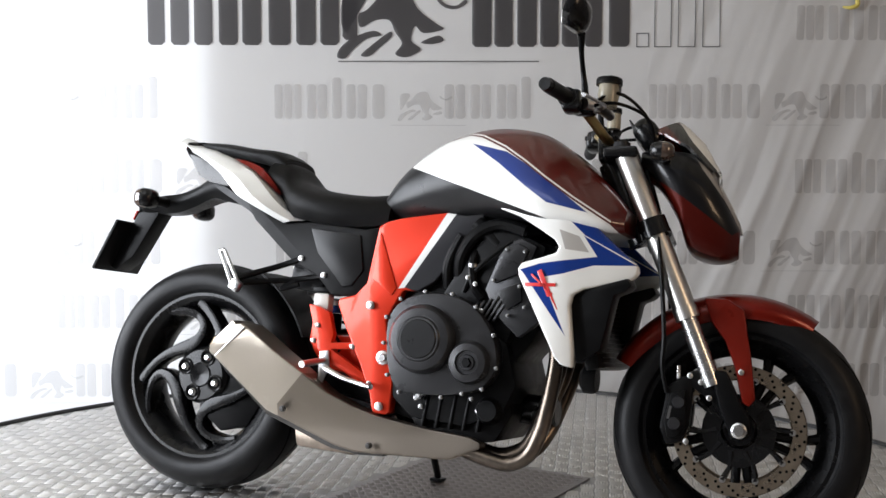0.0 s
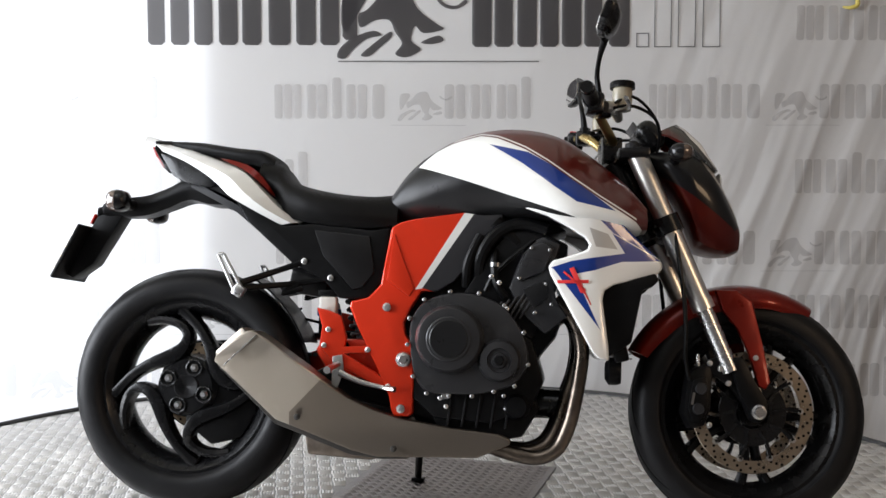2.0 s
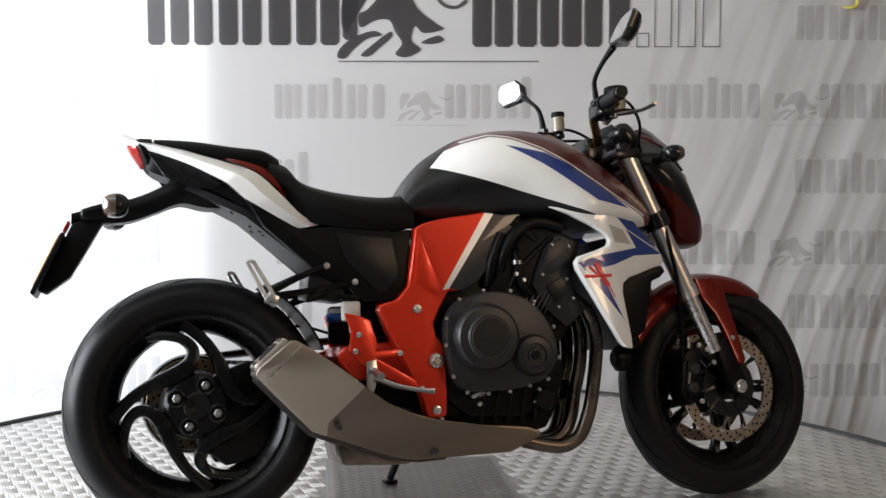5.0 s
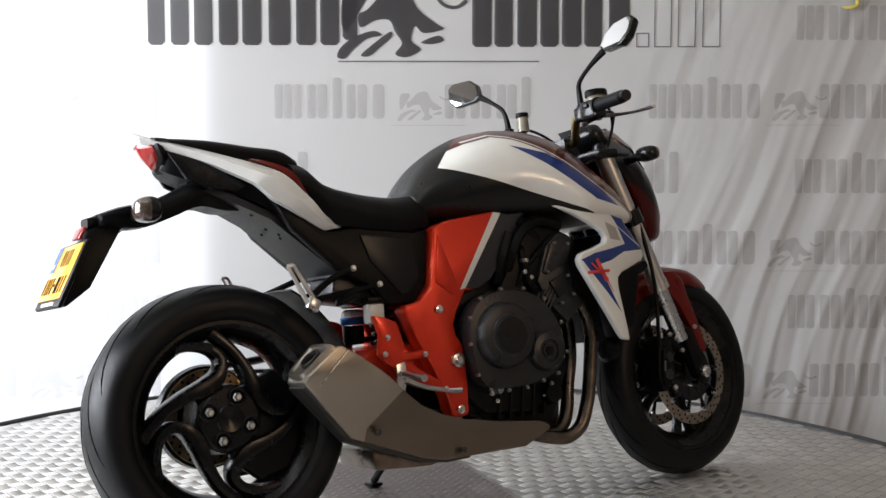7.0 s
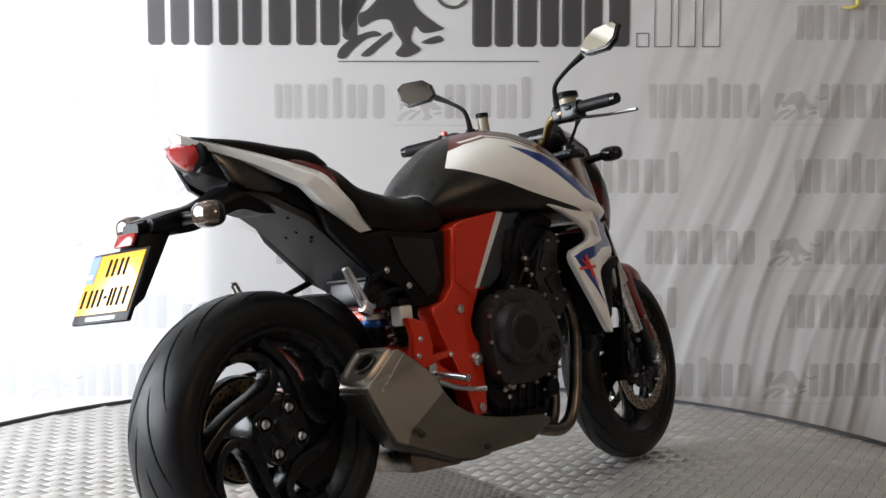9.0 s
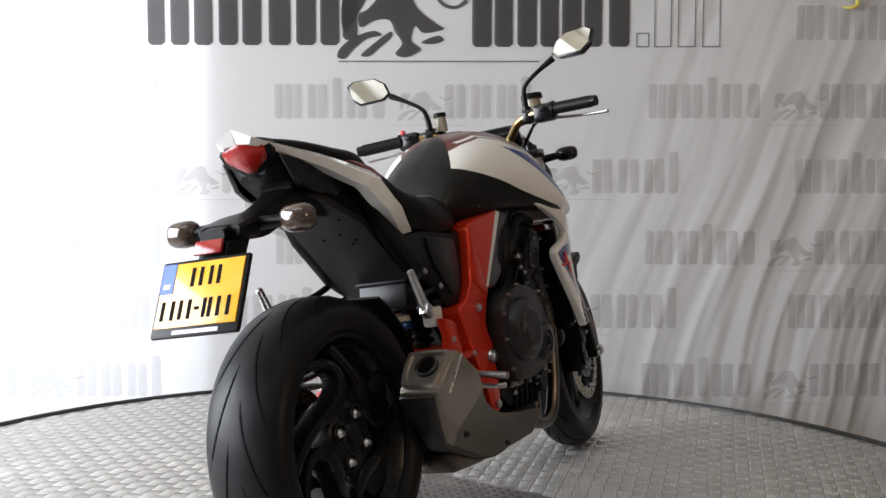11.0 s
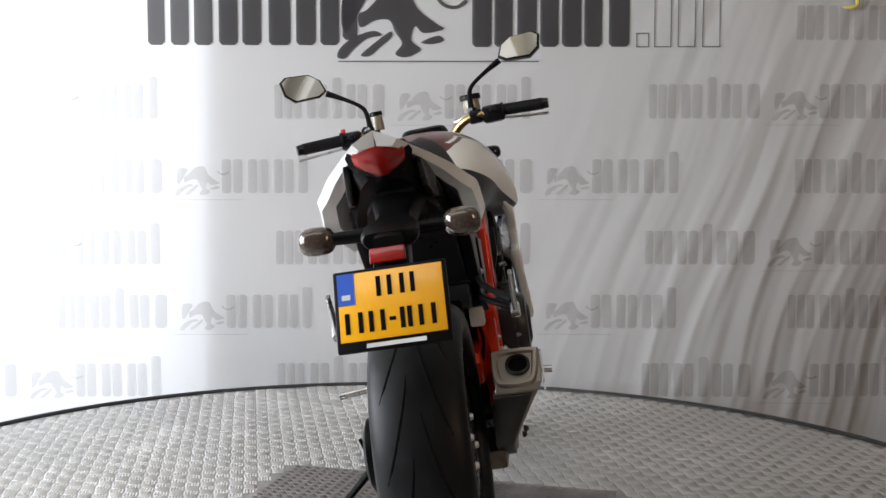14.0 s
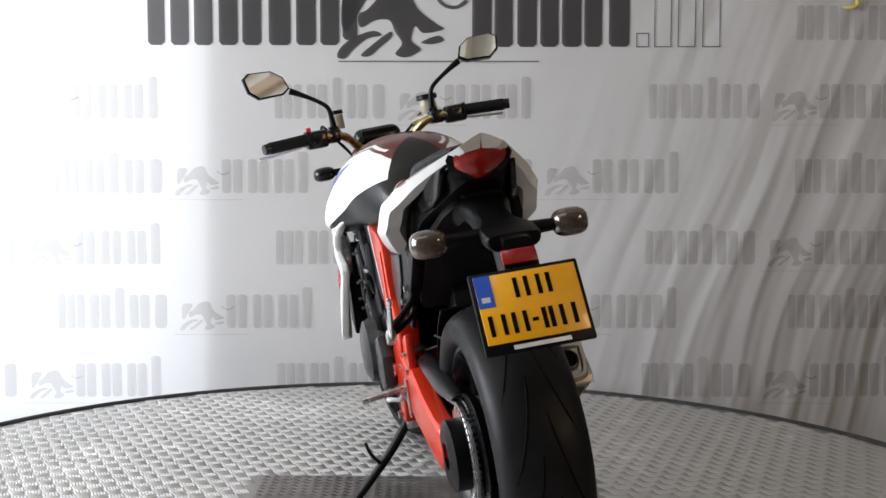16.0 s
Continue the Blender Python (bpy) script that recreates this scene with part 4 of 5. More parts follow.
def frame_parts():
    mp = paint_zones(mat("frame_paint", RED, 0.3, 0.35, var=0.05, coat=0.3, spec=0.3), [
        ((0.72, 0.72, 0.70), [[(0.605, 0.58), (0.622, 0.583), (0.752, 0.78), (0.726, 0.78)]]),
        ((0.03, 0.03, 0.033), [[(0.622, 0.583), (0.75, 0.55), (0.84, 0.80), (0.752, 0.78)]])])
    o = [(0.537, 0.735), (0.56, 0.748), (0.60, 0.758), (0.72, 0.776), (0.77, 0.77), (0.82, 0.775), (0.815, 0.745), (0.70, 0.60), (0.66, 0.575), (0.618, 0.575), (0.593, 0.532), (0.5766, 0.494), (0.582, 0.465), (0.599, 0.44), (0.605, 0.39),
         (0.607, 0.33), (0.605, 0.268), (0.595, 0.26), (0.56, 0.26), (0.552, 0.275), (0.545, 0.31), (0.51, 0.385), (0.462, 0.475), (0.437, 0.53), (0.44, 0.545), (0.484, 0.556), (0.515, 0.59), (0.522, 0.64)]
    for s in (-1, 1):
        part("main_frame", slab(o, s * 0.095, s * 0.149, 0.01, segments=3), mp, bike, "red painted aluminium frame with a white stripe")
        o2 = [(0.545, 0.72), (0.60, 0.58), (0.588, 0.56), (0.53, 0.60)]
        part("frame_facet", slab(o2, s * 0.140, s * 0.1535, 0.004), M_RED, bike)
    for s in (-1, 1):
        bolts([(0.533, 0.532), (0.577, 0.28)], s * 0.156, 0.011, name="frame_bolt")
        part("pivot_nut", lathe([(0, -0.01), (0.009, -0.01), (0.011, -0.006), (0.018, -0.004), (0.02, 0.004), (0, 0.004)], 12, at=(0.579, s * 0.155, 0.402)), M_STEEL, bike, "large steel pivot nut")
    # rear brackets for the foot pegs
    for s in (-1, 1):
        o = [(0.352, 0.527), (0.385, 0.52), (0.415, 0.508), (0.432, 0.452), (0.427, 0.43), (0.49, 0.435), (0.498, 0.418), (0.43, 0.412), (0.548, 0.345), (0.55, 0.325), (0.52, 0.33), (0.43, 0.375), (0.385, 0.405), (0.362, 0.43), (0.368, 0.48)]
        part("peg_bracket", slab(o, s * 0.125, s * 0.147, 0.005), M_RED, bike, "red foot peg bracket")
        bolts([(0.385, 0.472), (0.375, 0.432), (0.488, 0.424), (0.542, 0.334)], s * 0.149, 0.007, name="bracket_bolt")
        part("foot_peg", bar_between((0.415, s * 0.15, 0.385), (0.41, s * 0.268, 0.372), 0.008, 0.009), M_STEEL, bike, "ribbed metal rider foot peg")
        part("peg_guard", slab([(0.40, 0.405), (0.425, 0.41), (0.43, 0.37), (0.41, 0.31), (0.40, 0.31)], s * 0.15, s * 0.156, 0.002), M_STEEL, bike)
        part("foot_lever", tube([(0.42, s * 0.16, 0.365), (0.47, s * 0.165, 0.345), (0.53, s * 0.17, 0.332), (0.565, s * 0.185, 0.328)], [0.009, 0.007, 0.006, 0.008], n=8), M_STEEL, bike, "bright metal foot lever")
        # passenger peg arms, folded up
        bm = tube([(0.315, s * 0.125, 0.645), (0.25, s * 0.135, 0.62), (0.165, s * 0.20, 0.58)], [0.009, 0.008, 0.009], n=8)
        tube([(0.385, s * 0.12, 0.602), (0.28, s * 0.13, 0.585), (0.165, s * 0.20, 0.568)], [0.009, 0.008, 0.009], n=8, bm=bm)
        tube([(0.30, s * 0.128, 0.585), (0.26, s * 0.135, 0.56), (0.31, s * 0.13, 0.575)], 0.007, n=8, bm=bm)
        part("passenger_peg_arm", bm, M_BLK, bike, "black passenger peg hanger")
        bm = bar_between((0.153, s * 0.205, 0.562), (0.108, s * 0.205, 0.65), 0.006, 0.0045)
        join(bm, bar_between((0.172, s * 0.205, 0.566), (0.122, s * 0.205, 0.652), 0.006, 0.0045))
        join(bm, bar_between((0.108, s * 0.205, 0.65), (0.122, s * 0.205, 0.652), 0.005, 0.005))
        join(bm, block(0.03, 0.022, 0.03, pose(0.165, s * 0.205, 0.56, 0, 30, 0), 0.005))
        part("passenger_peg", bm, M_STEEL, bike, "folded metal passenger peg")
    bolts([(0.312, 0.644), (0.382, 0.603)], -0.133, 0.008, name="cover_bolt")
    bolts([(0.312, 0.644), (0.382, 0.603)], 0.133, 0.008, name="cover_bolt")


def engine():
    bm = slab([(0.60, 0.31), (0.66, 0.26), (0.80, 0.25), (0.90, 0.29), (0.93, 0.36), (0.90, 0.46), (0.82, 0.52), (0.70, 0.55), (0.60, 0.50), (0.575, 0.40)], -0.145, 0.145, 0.012)
    part("crankcase", bm, M_ENGD, bike, "black engine crankcase")
    part("gearbox_case", slab([(0.565, 0.275), (0.66, 0.25), (0.74, 0.50), (0.81, 0.66), (0.76, 0.72), (0.66, 0.68), (0.60, 0.58), (0.565, 0.50)], -0.118, 0.118, 0.012), M_ENGD, bike, "black gearbox casing")
    part("exhaust_port_block", slab([(0.87, 0.33), (0.90, 0.33), (0.915, 0.42), (0.955, 0.47), (0.985, 0.56), (0.90, 0.57)], -0.115, 0.115, 0.012), M_ENGD, bike, "black exhaust port block")
    o = [(0.70, 0.53), (0.82, 0.50), (0.90, 0.46), (0.96, 0.62), (0.985, 0.70), (0.93, 0.725), (0.84, 0.74), (0.775, 0.66)]
    part("cylinder_block", slab(o, -0.15, 0.15, 0.01), M_ENGD, bike, "black cylinder block")
    for s in (-1, 1):
        o = [(0.838, 0.588), (0.878, 0.70), (0.922, 0.718), (0.965, 0.70), (0.945, 0.64), (0.955, 0.565), (0.985, 0.52), (0.93, 0.475), (0.87, 0.528)]
        part("cylinder_head", slab(o, s * 0.13, s * 0.163, 0.008), M_ENG, bike, "black cylinder head")
        part("cam_cover", slab([(0.885, 0.69), (0.918, 0.705), (0.948, 0.69), (0.925, 0.63), (0.866, 0.604), (0.852, 0.612)], s * 0.16, s * 0.172, 0.005), M_ENG, bike)
        part("coil_plate", slab([(0.872, 0.585), (0.93, 0.61), (0.938, 0.565), (0.90, 0.54)], s * 0.16, s * 0.171, 0.004), M_GREY, bike)
        bolts([(0.893, 0.688), (0.938, 0.684), (0.864, 0.612), (0.93, 0.60), (0.945, 0.55), (0.905, 0.528)], s * 0.174, 0.0045, M_BOLT, name="head_bolt")
        part("breather_hose", tube([(0.81, s * 0.12, 0.70), (0.80, s * 0.155, 0.66), (0.808, s * 0.16, 0.60), (0.83, s * 0.155, 0.565)], 0.011, n=8), M_BLK, bike, "black rubber breather hose")
        part("hose_clip", lathe([(0.0125, -0.005), (0.0145, -0.005), (0.0145, 0.005), (0.0125, 0.005)], 16, "z", at=(0.803, s * 0.156, 0.645), closed=True), M_BOLT, bike)
        rib = None
        for k in range(6):
            m = pose(0.80 + 0.018 * k, s * 0.152, 0.515 + 0.007 * k, 0, 32, 0)
            if rib is None:
                rib = part("cooling_rib", block(0.006, 0.03, 0.09, None, 0.002), M_ENG, bike)
                rib.matrix_basis = m
            else:
                share(rib, m)
    # right clutch cover
    cx, cz = 0.698, 0.456
    o = [(0.598, 0.45), (0.604, 0.51), (0.637, 0.55), (0.698, 0.57), (0.765, 0.567), (0.825, 0.542), (0.872, 0.485), (0.89, 0.43), (0.887, 0.39), (0.86, 0.352), (0.815, 0.334), (0.758, 0.323), (0.70, 0.322), (0.645, 0.326), (0.613, 0.365)]
    part("clutch_cover", slab([tuple(p) for p in shape(o, 3, True)], -0.135, -0.192, 0.008), M_ENG, bike, "dark grey clutch cover")
    part("clutch_dome", lathe([(0, -0.226), (0.052, -0.226), (0.056, -0.222), (0.06, -0.222), (0.075, -0.219), (0.083, -0.21), (0.086, -0.19)], 48, at=(cx, 0, cz)), M_ENG, bike, "round clutch dome")
    part("clutch_plate", lathe([(0, -0.2285), (0.045, -0.2285), (0.048, -0.226), (0.048, -0.222)], 40, at=(cx, 0, cz)), M_GREY, bike)
    part("starter_dome", lathe([(0, -0.212), (0.018, -0.212), (0.02, -0.207), (0.028, -0.207), (0.03, -0.213), (0.046, -0.21), (0.052, -0.2), (0.054, -0.186)], 40, at=(0.822, 0, 0.408)), M_ENG, bike, "small round starter cover")
    part("starter_cap", lathe([(0, -0.219), (0.011, -0.219), (0.013, -0.216), (0.013, -0.206), (0, -0.206)], 6, at=(0.822, 0, 0.408)), M_ENGD, bike)
    spots = [(0.597, 0.505), (0.632, 0.552), (0.696, 0.573), (0.767, 0.571), (0.83, 0.543), (0.88, 0.478), (0.892, 0.40), (0.86, 0.347), (0.835, 0.322), (0.81, 0.332), (0.757, 0.319), (0.70, 0.317), (0.645, 0.322), (0.61, 0.362), (0.594, 0.44)]
    bolts(spots, -0.194, 0.0052, M_BOLT, name="cover_bolt")
    # left alternator and sprocket covers
    part("alternator_cover", lathe([(0, 0.205), (0.06, 0.205), (0.085, 0.195), (0.095, 0.165)], 40, at=(0.80, 0, 0.42)), M_ENG, bike, "round alternator cover")
    part("sprocket_cover", slab([(0.57, 0.44), (0.62, 0.49), (0.69, 0.47), (0.70, 0.37), (0.64, 0.33), (0.58, 0.36)], 0.15, 0.185, 0.01), M_ENG, bike)
    bolts([(0.715, 0.42), (0.74, 0.36), (0.80, 0.332), (0.86, 0.36), (0.885, 0.42), (0.86, 0.48), (0.80, 0.508), (0.74, 0.48)], 0.176, 0.006, M_BOLT, name="cover_bolt")
    # sump with fins and plug
    part("sump", slab([(0.63, 0.33), (0.66, 0.245), (0.70, 0.215), (0.80, 0.205), (0.88, 0.22), (0.92, 0.29), (0.90, 0.34)], -0.125, 0.125, 0.01), M_ENGD, bike, "black oil sump")
    fin = None
    for k in range(5):
        m = pose(0.70 + 0.036 * k, 0, 0.283, 0, 8, 0)
        if fin is None:
            fin = part("sump_fin", block(0.007, 0.30, 0.085, None, 0.002), M_ENGD, bike)
            fin.matrix_basis = m
        else:
            share(fin, m)
    part("filler_plug", lathe([(0, -0.172), (0.009, -0.172), (0.012, -0.167), (0.014, -0.13), (0, -0.13)], 6, at=(0.69, 0, 0.318)), M_STEEL, bike)
    bolts([(0.675, 0.31), (0.715, 0.34), (0.69, 0.29), (0.84, 0.29)], -0.153, 0.006, name="sump_bolt")
    part("oil_filter", lathe([(0, 1.0), (0.034, 1.0), (0.038, 0.995), (0.038, 0.90), (0, 0.90)], 28, "x", at=(0, 0, 0.30)), M_GLB, bike)
    part("water_pump", lathe([(0, -0.165), (0.025, -0.165), (0.032, -0.15), (0.034, -0.12)], 24, at=(0.865, 0, 0.295)), M_ENGD, bike)
    # throttle bodies, hoses and cables above the block
    for y in (-0.13, -0.045, 0.045, 0.13):
        part("intake_stub", bar_between((0.80, y, 0.755), (0.86, y, 0.70), 0.026, 0.022), M_BLK, bike)
    for s in (-1, 1):
        part("coolant_hose", tube([(0.76, s * 0.125, 0.60), (0.765, s * 0.15, 0.66), (0.80, s * 0.155, 0.72), (0.86, s * 0.15, 0.75), (0.93, s * 0.15, 0.735)], 0.016, n=10), M_BLK, bike, "black rubber coolant hose")
        part("coolant_hose", tube([(0.73, s * 0.13, 0.59), (0.735, s * 0.15, 0.65), (0.765, s * 0.15, 0.72)], 0.013, n=10), M_BLK, bike, "black rubber coolant hose")
        part("wire_loom", tube([(0.78, s * 0.15, 0.58), (0.80, s * 0.16, 0.62), (0.84, s * 0.165, 0.66), (0.90, s * 0.16, 0.71)], 0.006, n=6), M_BLK, bike)
        bolts([(0.795, 0.615), (0.815, 0.60), (0.835, 0.535), (0.84, 0.50)], s * 0.168, 0.006, name="engine_bolt")
    part("airbox", slab([(0.60, 0.77), (0.90, 0.78), (0.98, 0.74), (0.90, 0.72), (0.76, 0.74), (0.66, 0.70)], -0.1, 0.1, 0.01), M_BLK, bike)
    # radiator
    part("radiator", block(0.035, 0.34, 0.30, pose(1.085, 0, 0.56, 0, -14, 0), 0.006), M_ENGD, bike, "black radiator")
    fin = None
    for k in range(24):
        m = pose(1.108 - 0.0029 * (k - 12), 0, 0.56 + 0.0115 * (k - 12), 0, -14, 0)
        if fin is None:
            fin = part("radiator_fin", block(0.004, 0.30, 0.002, None, 0), M_GREY, bike)
            fin.matrix_basis = m
        else:
            share(fin, m)
    part("horn", lathe([(0, 1.12), (0.03, 1.12), (0.034, 1.11), (0.034, 1.09), (0.02, 1.08), (0, 1.08)], 24, "x", at=(0, -0.11, 0.39)), M_BLK, bike)


def exhaust():
    outer = [(0.95, 0.56), (1.0, 0.515), (1.0216, 0.451), (1.0187, 0.386), (1.005, 0.30), (0.992, 0.249), (0.967, 0.1965), (0.921, 0.172), (0.862, 0.178), (0.80, 0.195)]
    inner = [(0.95, 0.56), (0.995, 0.51), (1.0, 0.45), (0.985, 0.37), (0.945, 0.30), (0.93, 0.249), (0.905, 0.215), (0.87, 0.2), (0.835, 0.195), (0.79, 0.195)]
    for k, (y, f) in enumerate(((-0.135, 0.0), (-0.05, 0.4), (0.04, 0.55), (0.12, 0.3))):
        y2 = -0.132 + 0.032 * k
        path = [(a[0] + (b[0] - a[0]) * f, y + (y2 - y) * min(1, max(0, (i - 2) / 5)), a[1] + (b[1] - a[1]) * f) for i, (a, b) in enumerate(zip(outer, inner))]
        part("header_pipe", tube(path, 0.0185, n=12), M_PIPE, bike, "heat-stained steel header pipe")
    up = [(0.118, 0.384), (0.125, 0.40), (0.20, 0.462), (0.215, 0.463), (0.25, 0.442), (0.341, 0.38), (0.40, 0.336), (0.4465, 0.304), (0.51, 0.276), (0.578, 0.256), (0.70, 0.237), (0.82, 0.226), (0.85, 0.215), (0.852, 0.202), (0.77, 0.166), (0.52, 0.160), (0.46, 0.172), (0.262, 0.243)]

    def belly(x, z):
        return 0.03 * max(0, min(1, (x - 0.35) / 0.35)) + 0.12 * max(0, 0.40 - max(z, 0.22)) * min(1, max(0.3, (0.75 - x) / 0.35))
    # the lower front of the silencer is coloured darker
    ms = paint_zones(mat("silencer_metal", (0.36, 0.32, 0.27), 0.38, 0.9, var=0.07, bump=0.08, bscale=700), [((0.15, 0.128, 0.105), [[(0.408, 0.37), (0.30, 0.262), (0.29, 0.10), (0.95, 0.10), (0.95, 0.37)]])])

    def narrowed(bm):
        for v in bm.verts:
            low = max(0, min(1, (0.40 - v.co.z) / 0.17))
            v.co.y = -0.112 + (v.co.y + 0.112) * (1 - 0.58 * low)
        return bm
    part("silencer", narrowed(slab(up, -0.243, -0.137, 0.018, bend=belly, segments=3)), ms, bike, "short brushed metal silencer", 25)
    # lower shield, its colour darkened to hold the shade under the silencer
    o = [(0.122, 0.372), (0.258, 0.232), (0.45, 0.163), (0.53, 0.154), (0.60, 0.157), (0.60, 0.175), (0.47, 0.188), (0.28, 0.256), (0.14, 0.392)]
    part("silencer_shield", narrowed(slab(o, -0.232, -0.132, 0.006, bend=belly)), M_EXD, bike, "lower silencer shield, coloured dark for the shade under the silencer")
    d = Vector((0.085, 0, 0.078)).normalized()
    n = Vector((-d.z, 0, d.x))
    m = Matrix(((d.x, 0, n.x, 0.158), (0, 1, 0, -0.188), (d.z, 0, n.z, 0.4285), (0, 0, 0, 1)))
    bm = bmesh.new()
    prof = [[(-0.05, 0.03), (-0.035, 0.058), (0.035, 0.064), (0.05, 0.05), (0.05, -0.05), (0.035, -0.06), (-0.03, -0.05), (-0.05, -0.03)]]
    rings = [[(a * f, b * f * 0.86, h) for a, b in shape(prof[0], 3, True)] for f, h in ((1.02, -0.03), (1.02, 0.004), (0.96, 0.010), (0.80, 0.010), (0.72, 0.004), (0.3, 0.004))]
    part("silencer_cap", skin(bm, rings), M_EXH, bike, "brushed metal end cap").matrix_basis = m
    part("outlet", lathe([(0.028, -0.02), (0.028, 0.012), (0.024, 0.014), (0.022, 0.010), (0.022, -0.02)], 28, "z", closed=True), M_EXD, bike).matrix_basis = m @ pose(0.004, -0.004, 0)
    # flat black disc for the shade inside the outlet
    part("outlet_shade", lathe([(0, 0.0055), (0.0225, 0.0055)], 28, "z"), M_INK, bike).matrix_basis = m @ pose(0.004, -0.004, 0)
    part("seam_band", slab([(0.146, 0.375), (0.226, 0.453), (0.228, 0.452), (0.148, 0.3735)], -0.2485, -0.244, 0.0005), M_STEEL, bike)
    bolts([(0.322, 0.252)], -0.186, 0.008, name="silencer_bolt", material=M_EXD)
    bolts([(0.565, 0.182)], -0.173, 0.008, name="silencer_bolt", material=M_EXD)
    part("collector_box", slab([(0.33, 0.205), (0.34, 0.155), (0.50, 0.148), (0.56, 0.165), (0.56, 0.215)], -0.13, 0.06, 0.01), M_PIPE, bike, "stained steel collector box")


# ---- swinging arm, chain, stand ----


def rear_end():
    # single-sided arm on the left
    o = [(0.62, 0.44), (0.50, 0.455), (0.36, 0.44), (0.24, 0.395), (0.12, 0.37), (0.05, 0.365), (0.03, 0.30), (0.06, 0.26), (0.16, 0.265), (0.34, 0.30), (0.52, 0.335), (0.62, 0.36)]
    part("swing_arm", slab(o, 0.10, 0.15, 0.016, segments=3), M_RED, bike, "red single-sided swing arm")
    part("swing_arm_bridge", slab([(0.62, 0.44), (0.50, 0.455), (0.36, 0.445), (0.34, 0.42), (0.38, 0.36), (0.50, 0.345), (0.62, 0.36)], -0.10, 0.12, 0.014), M_RED, bike)
    part("caliper_carrier", slab([(0.0, 0.22), (0.07, 0.165), (0.15, 0.185), (0.185, 0.25), (0.18, 0.36), (0.13, 0.42), (0.05, 0.39), (0.0, 0.36)], 0.072, 0.1, 0.01), M_BLK, bike, "black rear caliper carrier")
    part("rear_caliper", slab([(0.03, 0.20), (0.05, 0.165), (0.11, 0.17), (0.125, 0.215), (0.09, 0.235)], 0.03, 0.085, 0.008), M_GLB, bike, "small black rear brake caliper")
    part("axle_eccentric", lathe([(0.03, 0.10), (0.075, 0.10), (0.078, 0.108), (0.078, 0.14), (0.06, 0.148), (0.03, 0.148)], 40, at=(0.0, 0, 0.313)), M_ENGD, bike, "dark metal axle carrier")
    links = bmesh.new()
    pts = []
    for x in np.linspace(0.02, 0.60, 40):
        pts.append((x, 0.418 - 0.012 * math.sin(math.pi * (x - 0.02) / 0.58), 1))
        pts.append((x, 0.212 + 0.10 * (x - 0.02) / 0.58 - 0.012 * math.sin(math.pi * (x - 0.02) / 0.58), -1))
    for a in np.linspace(math.pi / 2, math.pi * 1.5, 24)[1:-1]:
        pts.append((0.02 + 0.104 * math.cos(a), 0.314 + 0.104 * math.sin(a), 0))
    for x, z, _ in pts:
        a = 0 if _ else math.atan2(z - 0.314, x - 0.02) + math.pi / 2
        for y in (0.092, 0.108):
            block(0.0125, 0.003, 0.011, pose(x, y, z, 0, -math.degrees(a), 0), 0.0012, links, 1)
        block(0.005, 0.02, 0.008, pose(x, 0.10, z, 0, -math.degrees(a), 0), 0, links)
    part("drive_chain", links, M_BOLT, bike, "steel drive chain")
    part("chain_guard", tube([(0.50, 0.10, 0.47), (0.30, 0.105, 0.455), (0.12, 0.105, 0.435), (0.02, 0.105, 0.43)], [0.02, 0.024, 0.024, 0.012], n=10, flat=0.35), M_GREY, bike, "dark chain guard")
    part("hugger", lathe([(0.335, -0.085), (0.338, 0.0), (0.335, 0.085), (0.330, 0.085), (0.333, 0.0), (0.330, -0.085)], 20, at=(RX, 0, RZ), closed=True, start=radians(22), arc=radians(38)), M_BLK, bike, "black inner mudguard over the tyre")
    # shock absorber with its blue reservoir
    part("shock_body", bar_between((0.47, -0.02, 0.40), (0.425, -0.02, 0.60), 0.022), M_ENGD, bike)
    part("shock_spring", tube([(0.462 - 0.028 * k / 48 + 0.031 * math.cos(k * 0.8), -0.02 + 0.031 * math.sin(k * 0.8), 0.43 + 0.13 * k / 48) for k in range(49)], 0.0055, n=6, per=2), M_ENGD, bike, "dark coil spring of the shock absorber")
    can = part("shock_canister", lathe([(0, -0.035), (0.024, -0.035), (0.027, -0.03), (0.027, 0.012), (0, 0.012)], 28, "z", at=(0.36, -0.02, 0.495)), M_ENGD, bike, "dark damper canister")
    part("canister_collar", lathe([(0, 0.0), (0.03, 0.0), (0.032, 0.003), (0.032, 0.017), (0.03, 0.02), (0, 0.02)], 28, "z", at=(0.36, -0.02, 0.508)), M_BLUEAN, can, "blue anodised collar")
    part("canister_cap", lathe([(0, 0.018), (0.018, 0.018), (0.027, 0.012), (0.029, 0.0), (0, 0.0)], 28, "z", at=(0.36, -0.02, 0.529)), M_RESV, can, "pale canister cap")
    part("brake_reservoir", block(0.045, 0.036, 0.05, pose(0.375, -0.105, 0.532), 0.007), M_RESV, bike, "cloudy white brake fluid reservoir")
    part("reservoir_lid", block(0.05, 0.04, 0.016, pose(0.375, -0.105, 0.565), 0.004), M_BLK, bike)
    part("rear_brake_hose", tube([(0.375, -0.105, 0.51), (0.40, -0.11, 0.47), (0.43, -0.10, 0.42), (0.40, -0.08, 0.36)], 0.005, n=6), M_BLK, bike)
    part("rear_brake_hose", tube([(0.36, 0.10, 0.48), (0.28, 0.06, 0.50), (0.20, 0.04, 0.50), (0.26, 0.09, 0.53)], 0.004, n=6), M_BLK, bike)
    part("rear_caliper", slab([(0.07, 0.40), (0.13, 0.38), (0.135, 0.34), (0.10, 0.32), (0.07, 0.35)], 0.05, 0.10, 0.008), M_GOLD, bike, "gold rear brake caliper")
